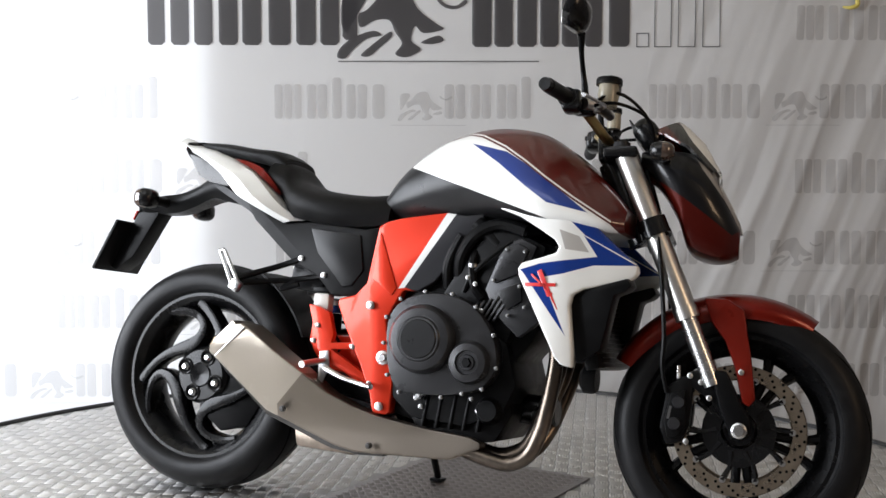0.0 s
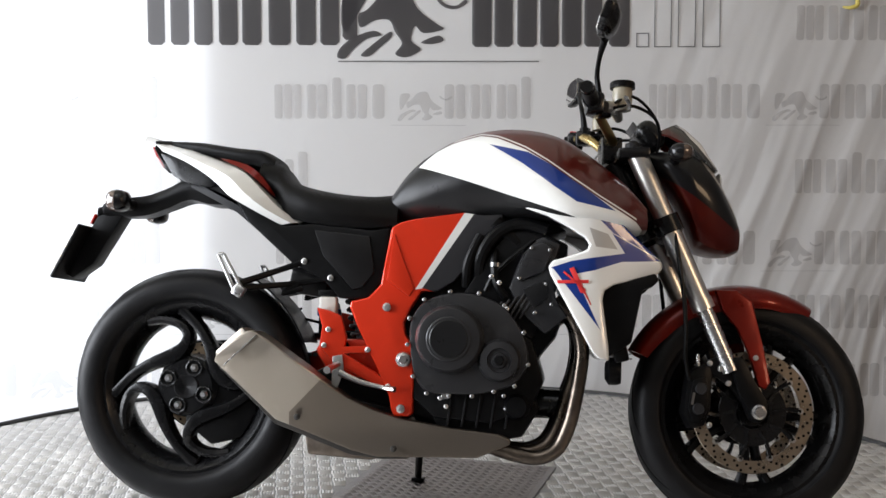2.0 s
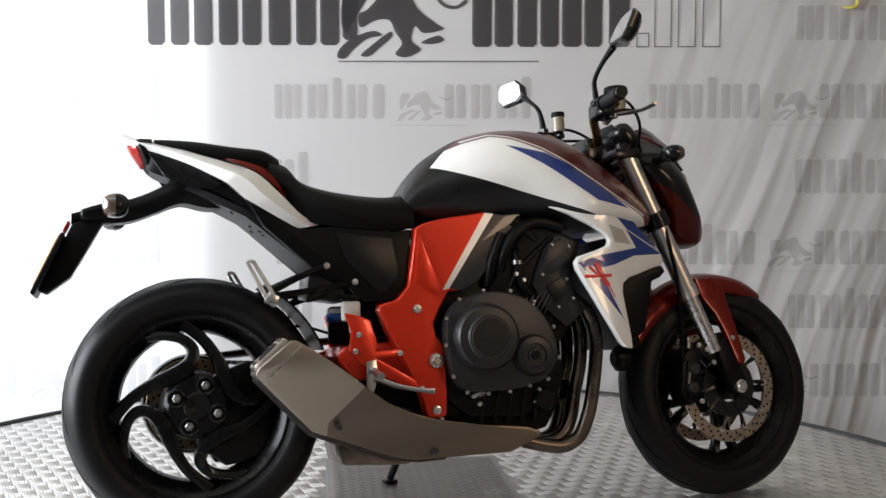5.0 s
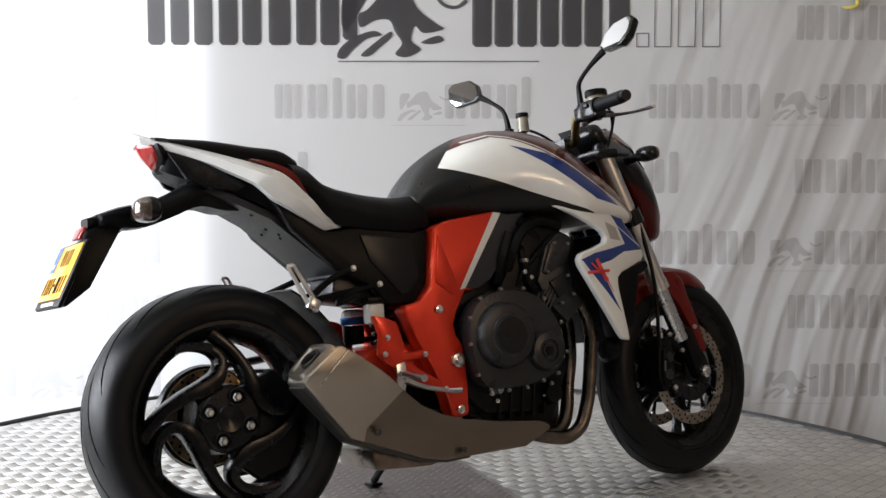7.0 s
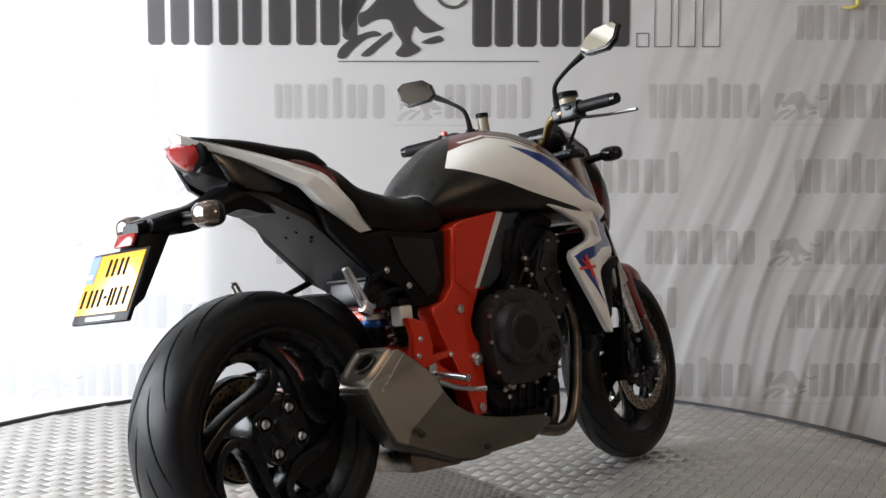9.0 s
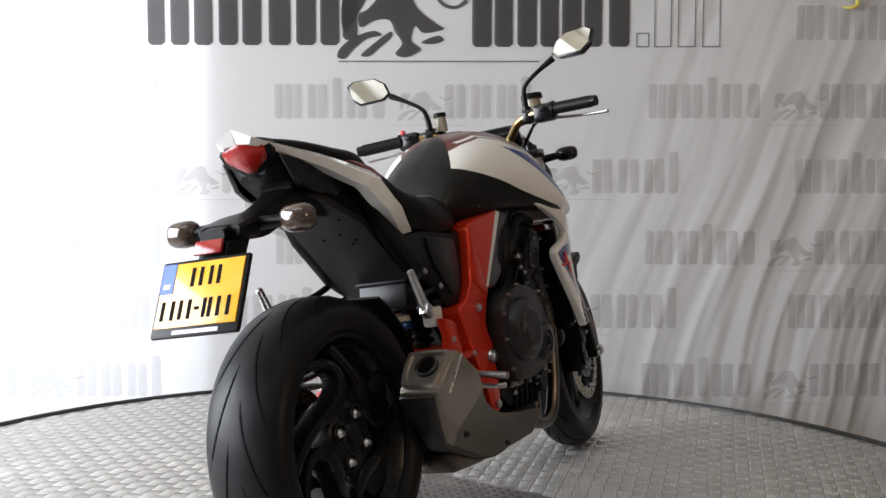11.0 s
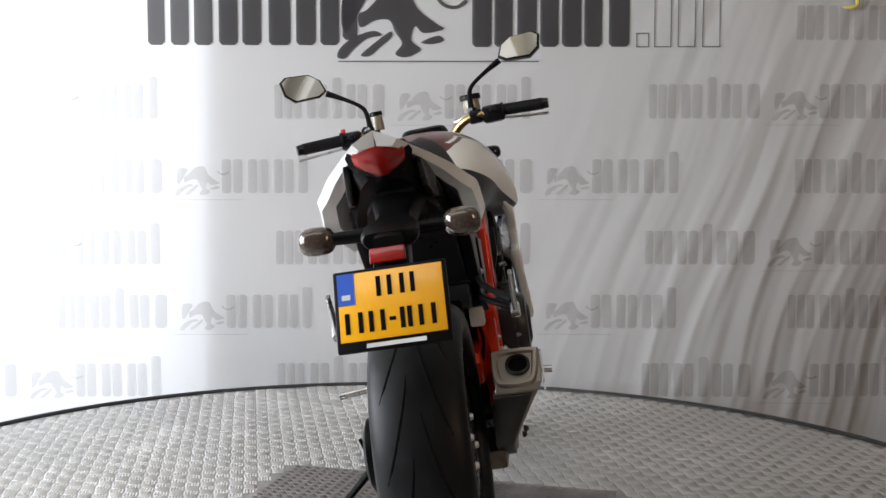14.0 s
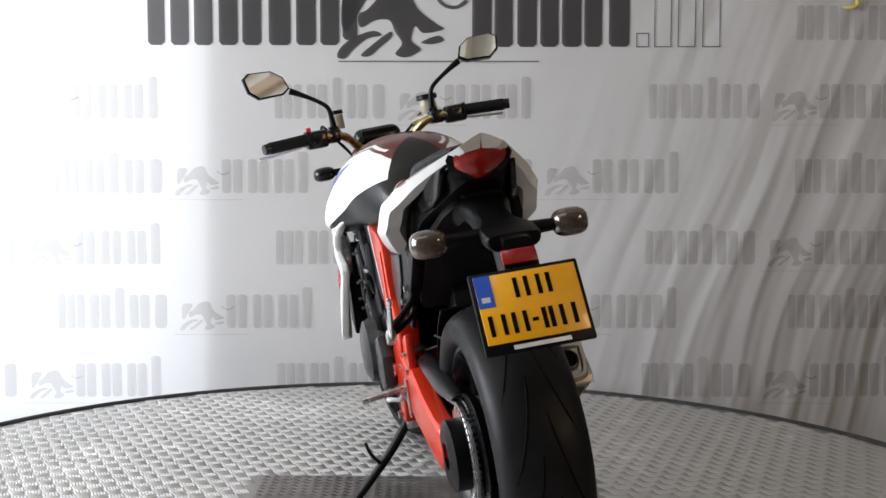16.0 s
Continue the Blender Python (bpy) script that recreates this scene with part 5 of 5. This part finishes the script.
    part("shock_linkage", slab([(0.33, 0.36), (0.45, 0.42), (0.60, 0.35), (0.68, 0.26), (0.64, 0.20), (0.50, 0.20), (0.40, 0.26)], -0.07, 0.07, 0.012), M_ENGD, bike, "dark linkage under the swing arm")
    part("linkage_arm", slab([(0.44, 0.30), (0.60, 0.27), (0.62, 0.245), (0.60, 0.23), (0.46, 0.255), (0.42, 0.28)], -0.105, -0.07, 0.008), M_ENGD, bike)
    bolts([(0.60, 0.25), (0.45, 0.28)], -0.107, 0.009, M_BOLT, name="linkage_bolt")
    # side stand, swung out
    st = part("side_stand", tube([(0.60, 0.13, 0.262), (0.585, 0.21, 0.17), (0.57, 0.32, 0.066)], [0.013, 0.011, 0.010], n=10), M_BLK, bike, "black side stand swung out")
    part("stand_foot", slab([(0.552, 0.053), (0.588, 0.053), (0.588, 0.062), (0.552, 0.062)], 0.30, 0.345, 0.003), M_BLK, bike)
    part("stand_tang", tube([(0.582, 0.225, 0.155), (0.57, 0.25, 0.19), (0.565, 0.262, 0.225)], 0.005, n=6), M_BLK, bike)
    part("stand_bracket", slab([(0.57, 0.30), (0.64, 0.29), (0.63, 0.24), (0.58, 0.235)], 0.11, 0.145, 0.006), M_STEEL, bike)


# ---- radiator side panels ----


def shroud_bend(x, z):
    return -(0.055 * max(0, (x - 1.04) / 0.16)) + 0.02 * max(0, min(1, (0.62 - z) / 0.2)) - 0.02 * max(0, (0.98 - x) / 0.1) * (1 if z > 0.7 else 0)


def shrouds():
    mp = paint_zones(mat("shroud_paint", WHITE, 0.25, var=0.02, coat=0.8), [
        (BLUE, [[(0.945, 0.637), (0.978, 0.619), (1.046, 0.634), (0.991, 0.653)], [(1.046, 0.634), (1.113, 0.658), (1.124, 0.677), (0.991, 0.653)],
                [(1.113, 0.658), (1.205, 0.664), (1.124, 0.677)], [(1.092, 0.722), (1.124, 0.675), (1.205, 0.664)],
                [(1.052, 0.765), (1.092, 0.727), (1.207, 0.669), (1.12, 0.755)], [(0.95, 0.634), (1.058, 0.498), (1.0, 0.618)]]),
        ((0.40, 0.385, 0.36), [[(1.035, 0.735), (1.05, 0.692), (1.10, 0.688), (1.078, 0.722)]])])
    o = [(0.87, 0.785), (0.93, 0.765), (0.985, 0.735), (1.022, 0.712), (1.034, 0.695), (1.028, 0.682), (0.99, 0.668), (0.946, 0.655), (0.936, 0.64), (0.94, 0.622), (1.045, 0.435), (1.06, 0.42), (1.086, 0.415), (1.084, 0.45), (1.068, 0.56),
         (1.072, 0.585), (1.095, 0.60), (1.20, 0.628), (1.214, 0.645), (1.212, 0.662), (1.13, 0.735), (1.10, 0.765), (1.04, 0.785), (0.95, 0.80)]
    for s in (-1, 1):
        ob = part("radiator_shroud", slab(o, -0.221, -0.196, 0.009, bend=lambda x, z: -shroud_bend(x, z), segments=3) if s < 0 else mirror_y(slab(o, -0.221, -0.196, 0.009, bend=lambda x, z: -shroud_bend(x, z), segments=3)), mp, bike, "white and blue radiator side panel", 40)
        o2 = [(1.060, 0.59), (1.195, 0.632), (1.205, 0.615), (1.19, 0.60), (1.165, 0.59), (1.14, 0.46), (1.085, 0.425), (1.07, 0.50)]
        part("shroud_inner", slab(o2, s * 0.12, s * 0.19, 0.006), M_BLK, bike, "black inner radiator panel")
        # red crossed emblem
        for ex, ez, a, L, w in ((1.014, 0.592, -64, 0.102, 0.012), (0.996, 0.604, 2, 0.075, 0.008), (1.0, 0.605, -40, 0.07, 0.005)):
            part("shroud_emblem", block(L, 0.0016, w, pose(ex, s * 0.2245, ez, 0, -a, 0), 0.0004), M_REDMARK, bike, "red emblem of crossed bars")


M_REDMARK = mat("red_print", (0.62, 0.03, 0.03), 0.35, var=0.04, coat=0.4)

# ---- front end ----
FORK_TOP = Vector((1.142, 0, 0.93))
FORK_DIR = Vector((0.228, 0, -0.513)).normalized()


def fork_at(z, y=0.0, off=0.0):
    p = FORK_TOP + FORK_DIR * ((FORK_TOP.z - z) / -FORK_DIR.z)
    return Vector((p.x + off, y, z))


def front_end():
    for s in (-1, 1):
        y = s * 0.103
        part("fork_outer_tube", bar_between(fork_at(0.94, y), fork_at(0.548, y), 0.0265, 0.0265, 24), M_FORK, bike, "polished fork outer tube")
        part("fork_collar", bar_between(fork_at(0.57, y), fork_at(0.545, y), 0.029, 0.029, 24), M_FORK, bike)
        part("fork_slider", bar_between(fork_at(0.545, y), fork_at(0.395, y), 0.0215, 0.0215, 24), M_STEEL, bike, "bright fork slider")
        part("fork_foot", slab([(1.37, 0.43), (1.408, 0.43), (1.438, 0.37), (1.466, 0.325), (1.47, 0.29), (1.448, 0.27), (1.424, 0.278), (1.395, 0.345)], y - 0.019, y + 0.019, 0.009), M_BLK, bike, "black fork foot")
        part("axle_nut", lathe([(0, -0.012), (0.011, -0.012), (0.013, -0.008), (0.018, -0.006), (0.019, 0.004), (0, 0.004)] if s < 0 else [(0, 0.012), (0.013, 0.012), (0.018, 0.006), (0.019, -0.004), (0, -0.004)], 20, at=(FX, s * 0.126, FZ)), M_STEEL, bike, "steel axle end")
        part("fork_cap", lathe([(0, 0.012), (0.011, 0.012), (0.013, 0.007), (0.02, 0.006), (0.022, -0.01), (0, -0.01)], 16, "z", at=fork_at(0.955, y)), M_GLB, bike, "dark fork cap")
        # brake caliper behind the leg
        cal = part("brake_caliper", slab([(1.312, 0.415), (1.335, 0.40), (1.33, 0.30), (1.315, 0.258), (1.28, 0.25), (1.262, 0.29), (1.275, 0.385)], s * 0.04, s * 0.108, 0.01), M_BLK, bike, "black radial brake caliper")
        part("caliper_face", slab([(1.318, 0.38), (1.322, 0.30), (1.305, 0.268), (1.282, 0.268), (1.273, 0.305), (1.285, 0.37)], s * 0.106, s * 0.116, 0.004), M_ENGD, cal)
        for px, pz in ((1.297, 0.30), (1.304, 0.35)):
            part("caliper_piston_cap", lathe([(0, -0.004), (0.013, -0.004), (0.015, -0.001), (0.015, 0.004), (0, 0.004)] if s < 0 else [(0, 0.004), (0.013, 0.004), (0.015, 0.001), (0.015, -0.004), (0, -0.004)], 20, at=(px, s * 0.117, pz)), M_ENG, cal)
        part("caliper_print", block(0.006, 0.001, 0.03, pose(1.284, s * 0.1166, 0.325, 0, 10, 0), 0), M_BOLT, cal, "grey bar of print")
        part("caliper_mount", slab([(1.32, 0.42), (1.345, 0.43), (1.40, 0.40), (1.42, 0.35), (1.405, 0.32), (1.375, 0.36), (1.335, 0.385), (1.322, 0.30), (1.312, 0.30)], s * 0.088, s * 0.106, 0.005), M_BLK, bike, "black caliper mount")
        bolts([(1.326, 0.413), (1.352, 0.40), (1.372, 0.365), (1.325, 0.262)], s * 0.11, 0.007, name="caliper_bolt")
        part("caliper_bleeder", bar_between((1.30, s * 0.10, 0.405), (1.298, s * 0.10, 0.435), 0.005), M_STEEL, bike)
        part("brake_hose", tube([(1.19, s * 0.07, 0.90), (1.225, s * 0.115, 0.78), (1.25, s * 0.135, 0.62), (1.262, s * 0.13, 0.50), (1.262, s * 0.125, 0.43), (1.275, s * 0.11, 0.37)], 0.0055, n=8), M_BLK, bike, "black brake hose")
        # lower bracket clamps
        part("clamp_ring", bar_between(fork_at(0.775, y), fork_at(0.735, y), 0.036, 0.036, 20), M_GLB, bike)
    part("lower_clamp", slab([(1.19, 0.78), (1.26, 0.76), (1.25, 0.725), (1.18, 0.745)], -0.12, 0.12, 0.008), M_GLB, bike, "black lower fork bracket")
    part("upper_clamp", slab([(1.09, 0.945), (1.17, 0.95), (1.17, 0.922), (1.09, 0.918)], -0.135, 0.135, 0.008), M_GLB, bike, "black upper fork bracket")
    part("steering_head", bar_between((1.10, 0, 0.93), (1.19, 0, 0.73), 0.038), M_GLB, bike)
    part("fork_brake_splitter", block(0.03, 0.03, 0.02, pose(1.255, 0, 0.70), 0.003), M_STEEL, bike)
    # mudguard
    bm = bmesh.new()
    rings = []
    for k in range(25):
        t = k / 24
        a = radians(58 + 96 * t)
        r = 0.306 + 0.018 * t
        w = 0.052 + 0.02 * math.sin(math.pi * min(1, t * 1.4 + 0.05)) - 0.028 * max(0, 0.22 - t) * 3.0
        drop = 0.03 + 0.02 * math.sin(math.pi * t)
        prof = [(w, -drop), (w * 0.97, -drop * 0.4), (w * 0.7, 0.0), (0, 0.012), (-w * 0.7, 0.0), (-w * 0.97, -drop * 0.4), (-w, -drop)]
        prof = prof + [(p * 0.95, q - 0.005) for p, q in prof[::-1]]
        rings.append([(FX + (r + q) * math.cos(a), p, FZ + (r + q) * math.sin(a)) for p, q in prof])
    part("front_mudguard", skin(bm, rings), M_DRED, bike, "candy red front mudguard", 50)
    for s in (-1, 1):
        o = [(1.345, 0.60), (1.40, 0.60), (1.44, 0.575), (1.448, 0.53), (1.462, 0.46), (1.475, 0.37), (1.462, 0.352), (1.445, 0.36), (1.425, 0.44), (1.40, 0.50), (1.365, 0.545)]
        part("mudguard_leg", slab(o, s * 0.062, s * 0.085, 0.007, bend=lambda x, z, s=s: s * 0.035 * max(0, (0.55 - z) / 0.2)), M_DRED, bike, "red mudguard leg", 50)
        bolts([(1.44, 0.43)], s * 0.108, 0.007, name="mudguard_bolt")


def headlight():
    sec = [(1.175, [(0, 0.955), (0.04, 0.953), (0.06, 0.94), (0.062, 0.92), (0.05, 0.905), (0, 0.90)]),
           (1.22, [(0, 0.957), (0.06, 0.953), (0.10, 0.925), (0.102, 0.90), (0.08, 0.875), (0, 0.868)]),
           (1.27, [(0, 0.955), (0.07, 0.95), (0.112, 0.895), (0.108, 0.845), (0.085, 0.80), (0, 0.79)]),
           (1.30, [(0, 0.946), (0.07, 0.938), (0.108, 0.875), (0.102, 0.80), (0.08, 0.728), (0, 0.716)]),
           (1.345, [(0, 0.908), (0.062, 0.90), (0.094, 0.84), (0.09, 0.77), (0.07, 0.704), (0, 0.694)]),
           (1.39, [(0, 0.826), (0.045, 0.82), (0.068, 0.785), (0.065, 0.745), (0.05, 0.702), (0, 0.692)]),
           (1.418, [(0, 0.772), (0.025, 0.768), (0.036, 0.755), (0.036, 0.735), (0.026, 0.712), (0, 0.705)])]
    mp = paint_zones(mat("headlight_cowl_paint", DARKRED, 0.3, 0.3, var=0.08, coat=0.25, spec=0.2), [((0.008, 0.008, 0.009), [[(1.15, 0.935), (1.219, 0.878), (1.40, 0.755), (1.45, 0.80), (1.35, 1.05), (1.15, 1.05)]]), ((0.42, 0.40, 0.37), [[(1.325, 0.908), (1.402, 0.772), (1.44, 0.79), (1.43, 0.86), (1.36, 0.96), (1.30, 0.94)]])])
    part("headlight_cowl", half_loft(sec, 5, 3), mp, bike, "dark red and black headlight cowl")
    # glass on the front slope
    rings = []
    for x, z, w in [(1.305, 0.952, 0.045), (1.352, 0.912, 0.068), (1.396, 0.835, 0.06), (1.418, 0.79, 0.042), (1.426, 0.765, 0.02)]:
        rings.append([(x - 0.03 * (1 - math.cos(a)), w * math.sin(a) / math.sin(1.2), z) for a in np.linspace(-1.2, 1.2, 9)])
    part("headlight_glass", skin(bmesh.new(), rings, False, False), M_CLEAR, bike, "clear headlight glass")
    bowl = [[(x - 0.0015, y * 0.99, z) for x, y, z in r] for r in rings]
    part("headlight_bowl", skin(bmesh.new(), bowl, False, False), M_PALE, bike, "bright bowl behind the headlight glass")
    for s in (-1, 1):
        part("headlight_reflector", lathe([(0, 0.0), (0.014, 0.003), (0.024, 0.012), (0.024, 0.016), (0.013, 0.008), (0, 0.005)], 20, "x", at=(1.352, s * 0.028, 0.882)), M_STEEL, bike, "bright headlight reflector")
    # small screen with white and red flash
    rings = []
    for x, z, w, q in [(1.262, 1.04, 0.05, 0.115), (1.285, 1.024, 0.07, 0.10), (1.325, 0.985, 0.08, 0.07), (1.366, 0.915, 0.065, 0.03)]:
        rings.append([(x - q * (1 - math.cos(a)), w * math.sin(a) / math.sin(1.1), z - 0.55 * q * (1 - math.cos(a))) for a in np.linspace(-1.1, 1.1, 9)]
                     + [(x - 0.006 - q * (1 - math.cos(a)), w * 0.95 * math.sin(a) / math.sin(1.1), z - 0.003 - 0.55 * q * (1 - math.cos(a))) for a in np.linspace(1.1, -1.1, 9)])
    ms = paint_zones(mat("screen_paint", (0.015, 0.015, 0.016), 0.25, var=0.05, coat=0.6), [(WHITE, [[(1.240, 1.038), (1.268, 1.008), (1.305, 0.965), (1.35, 0.895), (1.40, 0.92), (1.27, 1.07)]]), (DARKRED, [[(1.17, 1.01), (1.19, 0.985), (1.262, 0.962), (1.268, 0.975), (1.222, 1.022)]])])
    part("headlight_screen", skin(bmesh.new(), rings), ms, bike, "small painted screen above the headlight")
    part("instrument_pod", block(0.06, 0.15, 0.085, pose(1.185, 0.01, 1.0, 0, -40, 0), 0.028, segments=4), M_GLB, bike, "black instrument pod")
    for s in (-1, 1):
        sig = new("front_indicator")
        sig.parent = bike
        sig.location = (1.236, s * 0.185, 0.925)
        tagged(sig, "dark front indicator on a short stalk")
        part("stalk", bar_between((0, -s * 0.10, -0.005), (0, -s * 0.02, 0), 0.013, 0.011), M_BLK, sig)
        part("indicator_body", half_shell(-0.03, 0.034, 0.022, s), M_GLB, sig)
        part("lens", half_shell(0.028, 0.034, 0.022, s), M_AMB, sig, "smoked front lens")


# ---- handlebar and mirrors ----
BAR_Y = 0.015


def handlebar():
    B = lambda x, y, z: (x, y + BAR_Y, z)
    pts = [(0.985, 0.362, 1.035), (1.015, 0.215, 1.04), (1.04, 0.13, 1.03), (1.08, 0.075, 0.985), (1.09, 0.04, 0.98), (1.09, 0, 0.98)]
    full = pts + [(x, -y, z) for x, y, z in pts[:-1][::-1]]
    part("handlebar", tube([B(*p) for p in full], 0.0125, n=12), M_GOLD, bike, "gold anodised handlebar")
    part("bar_riser", slab([(1.06, 0.995), (1.115, 0.995), (1.115, 0.93), (1.065, 0.93)], BAR_Y - 0.05, BAR_Y + 0.05, 0.008), M_GLB, bike)
    for s in (-1, 1):
        part("grip", bar_between(B(1.008, s * 0.245, 1.04), B(0.983, s * 0.36, 1.035), 0.0175, 0.0175, 16), M_RUB, bike, "black rubber grip")
        part("bar_end", bar_between(B(0.984, s * 0.357, 1.035), B(0.979, s * 0.377, 1.034), 0.0165, 0.015, 16), M_GLB, bike)
        part("switch_housing", block(0.045, 0.065, 0.052, pose(*B(1.018, s * 0.215, 1.035)), 0.01), M_GLB, bike, "black switch cluster")
        part("master_clamp", block(0.055, 0.04, 0.04, pose(*B(1.042, s * 0.162, 1.036)), 0.008), M_GLB, bike)
        part("hand_lever", tube([B(1.065, s * 0.17, 1.03), B(1.095, s * 0.22, 1.025), B(1.09, s * 0.30, 1.015), B(1.07, s * 0.385, 1.008)], [0.008, 0.007, 0.0055, 0.007], n=8, flat=0.7), M_STEEL, bike, "bright hand lever")
        part("mirror_stalk", tube([B(1.04, s * 0.155, 1.04), B(1.035, s * 0.155, 1.09), B(1.03, s * 0.165, 1.125), B(1.03, s * 0.21, 1.158), B(1.035, s * 0.262, 1.187)], [0.011, 0.008, 0.0065, 0.0065, 0.01], n=10), M_BLK, bike, "black mirror stalk")
        head = new("mirror_head")
        head.parent = bike
        head.matrix_basis = Matrix.Translation(B(1.03, s * 0.325, 1.215)) @ pose(0, 0, 0, 0, 23 if s < 0 else 9, s * 10)
        tagged(head, "angular black mirror head")
        o = [(s * -0.064, -0.022), (s * -0.052, 0.014), (s * -0.02, 0.037), (s * 0.05, 0.04), (s * 0.069, 0.026), (s * 0.062, -0.016), (s * 0.034, -0.04), (s * -0.042, -0.037)]
        rings = [[(h, a * f, b * f) for a, b in o] for f, h in ((0.93, -0.008), (1.0, -0.006), (1.0, 0.004), (0.9, 0.016), (0.6, 0.028), (0.2, 0.033))]
        part("mirror_shell", skin(bmesh.new(), rings), M_GLB, head)
        rings = [[(h, a * 0.9, b * 0.9) for a, b in o] for h in (-0.0105, -0.0085)]
        part("mirror_glass", skin(bmesh.new(), rings), M_MIRROR, head, "mirror glass")
    part("brake_fluid_cup", lathe([(0, 0.022), (0.024, 0.022), (0.026, 0.0), (0.022, -0.034), (0, -0.034)], 20, "z", at=B(1.095, -0.16, 1.07)), M_FLUID, bike, "cloudy brake fluid reservoir")
    part("brake_fluid_lid", lathe([(0, 0.016), (0.03, 0.016), (0.032, 0.012), (0.032, 0.0), (0, 0.0)], 20, "z", at=B(1.095, -0.16, 1.092)), M_BLK, bike)
    part("clutch_fluid_cup", lathe([(0, 0.02), (0.017, 0.02), (0.018, 0.0), (0.018, -0.022), (0, -0.022)], 20, "z", at=B(1.075, 0.13, 1.075)), M_FLUID, bike, "cloudy fluid reservoir")
    part("fluid_lid", lathe([(0, 0.012), (0.019, 0.012), (0.02, 0.0), (0, 0.0)], 20, "z", at=B(1.075, 0.13, 1.097)), M_BLK, bike)
    part("brake_master_body", tube([B(1.045, -0.20, 1.035), B(1.075, -0.16, 1.04), B(1.095, -0.10, 1.03)], [0.014, 0.017, 0.012], n=12), M_FORK, bike, "bare metal brake master cylinder")
    part("clutch_lever_bracket", tube([B(1.045, 0.19, 1.035), B(1.07, 0.165, 1.035), B(1.085, 0.13, 1.045)], [0.013, 0.015, 0.012], n=12), M_GLB, bike)
    for s in (-1, 1):
        part("mirror_nut", lathe([(0.0085, 0.0), (0.015, 0.0), (0.015, 0.012), (0.0085, 0.012)], 6, "z", at=B(1.04, s * 0.155, 1.052), closed=True), M_GLB, bike)
        part("grip_flange", bar_between(B(1.0095, s * 0.24, 1.04), B(1.0085, s * 0.247, 1.04), 0.023, 0.023, 20), M_RUB, bike)
        part("switch_button", block(0.012, 0.02, 0.012, pose(*B(0.994, s * 0.213, 1.045)), 0.003), M_GREY, bike)
        part("lever_pivot", lathe([(0, -0.012), (0.009, -0.012), (0.009, 0.012), (0, 0.012)], 14, "z", at=B(1.072, s * 0.182, 1.03)), M_BOLT, bike)
    part("instrument_screen", block(0.004, 0.11, 0.055, pose(1.1555, 0.01, 1.012, 0, -40, 0), 0.001), M_ENG, bike, "dark instrument display")
    part("ignition_lock", lathe([(0, 0.018), (0.017, 0.018), (0.02, 0.0), (0, 0.0)], 20, "z", at=(1.125, 0.0, 0.95)), M_BOLT, bike)
    part("kill_switch", block(0.018, 0.014, 0.014, pose(*B(1.015, 0.235, 1.066)), 0.003), M_REDMARK, bike, "red switch button")
    for s, k in ((-1, 0), (-1, 1), (1, 0), (1, 1)):
        part("control_cable", tube([B(1.05, s * 0.19, 1.03), B(1.12, s * (0.17 + 0.02 * k), 1.07 - 0.03 * k), B(1.19, s * 0.12, 1.02), B(1.20, s * 0.07, 0.95), B(1.16, s * 0.05, 0.86)], 0.0042, n=6), M_BLK, bike, "black control cable")


rear_wheel()
front_wheel()
tank()
seat()
tail()
plate_group()
frame_parts()
engine()
exhaust()
rear_end()
shrouds()
front_end()
headlight()
handlebar()

# the front end is turned a little to the left about the steering axis
STEERED = ("front_wheel", "fork_", "axle_nut", "brake_caliper", "caliper_", "brake_hose", "clamp_ring", "lower_clamp", "upper_clamp", "front_mudguard", "mudguard_", "headlight_", "instrument_", "ignition_lock", "front_indicator",
           "handlebar", "bar_", "grip", "switch_housing", "master_clamp", "hand_lever", "mirror_", "brake_fluid", "clutch_fluid", "fluid_lid", "kill_switch", "control_cable", "brake_master", "clutch_lever", "switch_button", "lever_pivot")
PIVOT = Vector((1.09, 0, 0.93))
STEER = Matrix.Translation(PIVOT) @ Matrix.Rotation(radians(6.4), 4, -FORK_DIR) @ Matrix.Translation(-PIVOT)
for ob in list(bike.children):
    if ob.name.startswith(STEERED):
        ob.matrix_basis = STEER @ ob.matrix_basis

# the tail sits a little off the middle plane
for ob in list(bike.children):
    if ob.name.startswith(("tail_", "passenger_seat")):
        ob.matrix_basis = Matrix.Translation((-0.006, 0.014, 0)) @ ob.matrix_basis

# ---- what moves: the turntable turns steadily and carries the motorcycle ----


def motions():
    stand = pose(*BIKE_AT, 0, 0, BIKE_HEADING) @ pose(0, 0, 0, -BIKE_LEAN, 0, 0)

    def turned(t):
        return TURN_RATE * t + 0.0035 * t * t
    times = [k * 0.5 for k in range(33)]
    walk(turntable, [(t, pose(0, 0, 0, 0, 0, turned(t))) for t in times])
    walk(bike, [(t, pose(0, 0, 0, 0, 0, turned(t)) @ stand) for t in times])


motions()
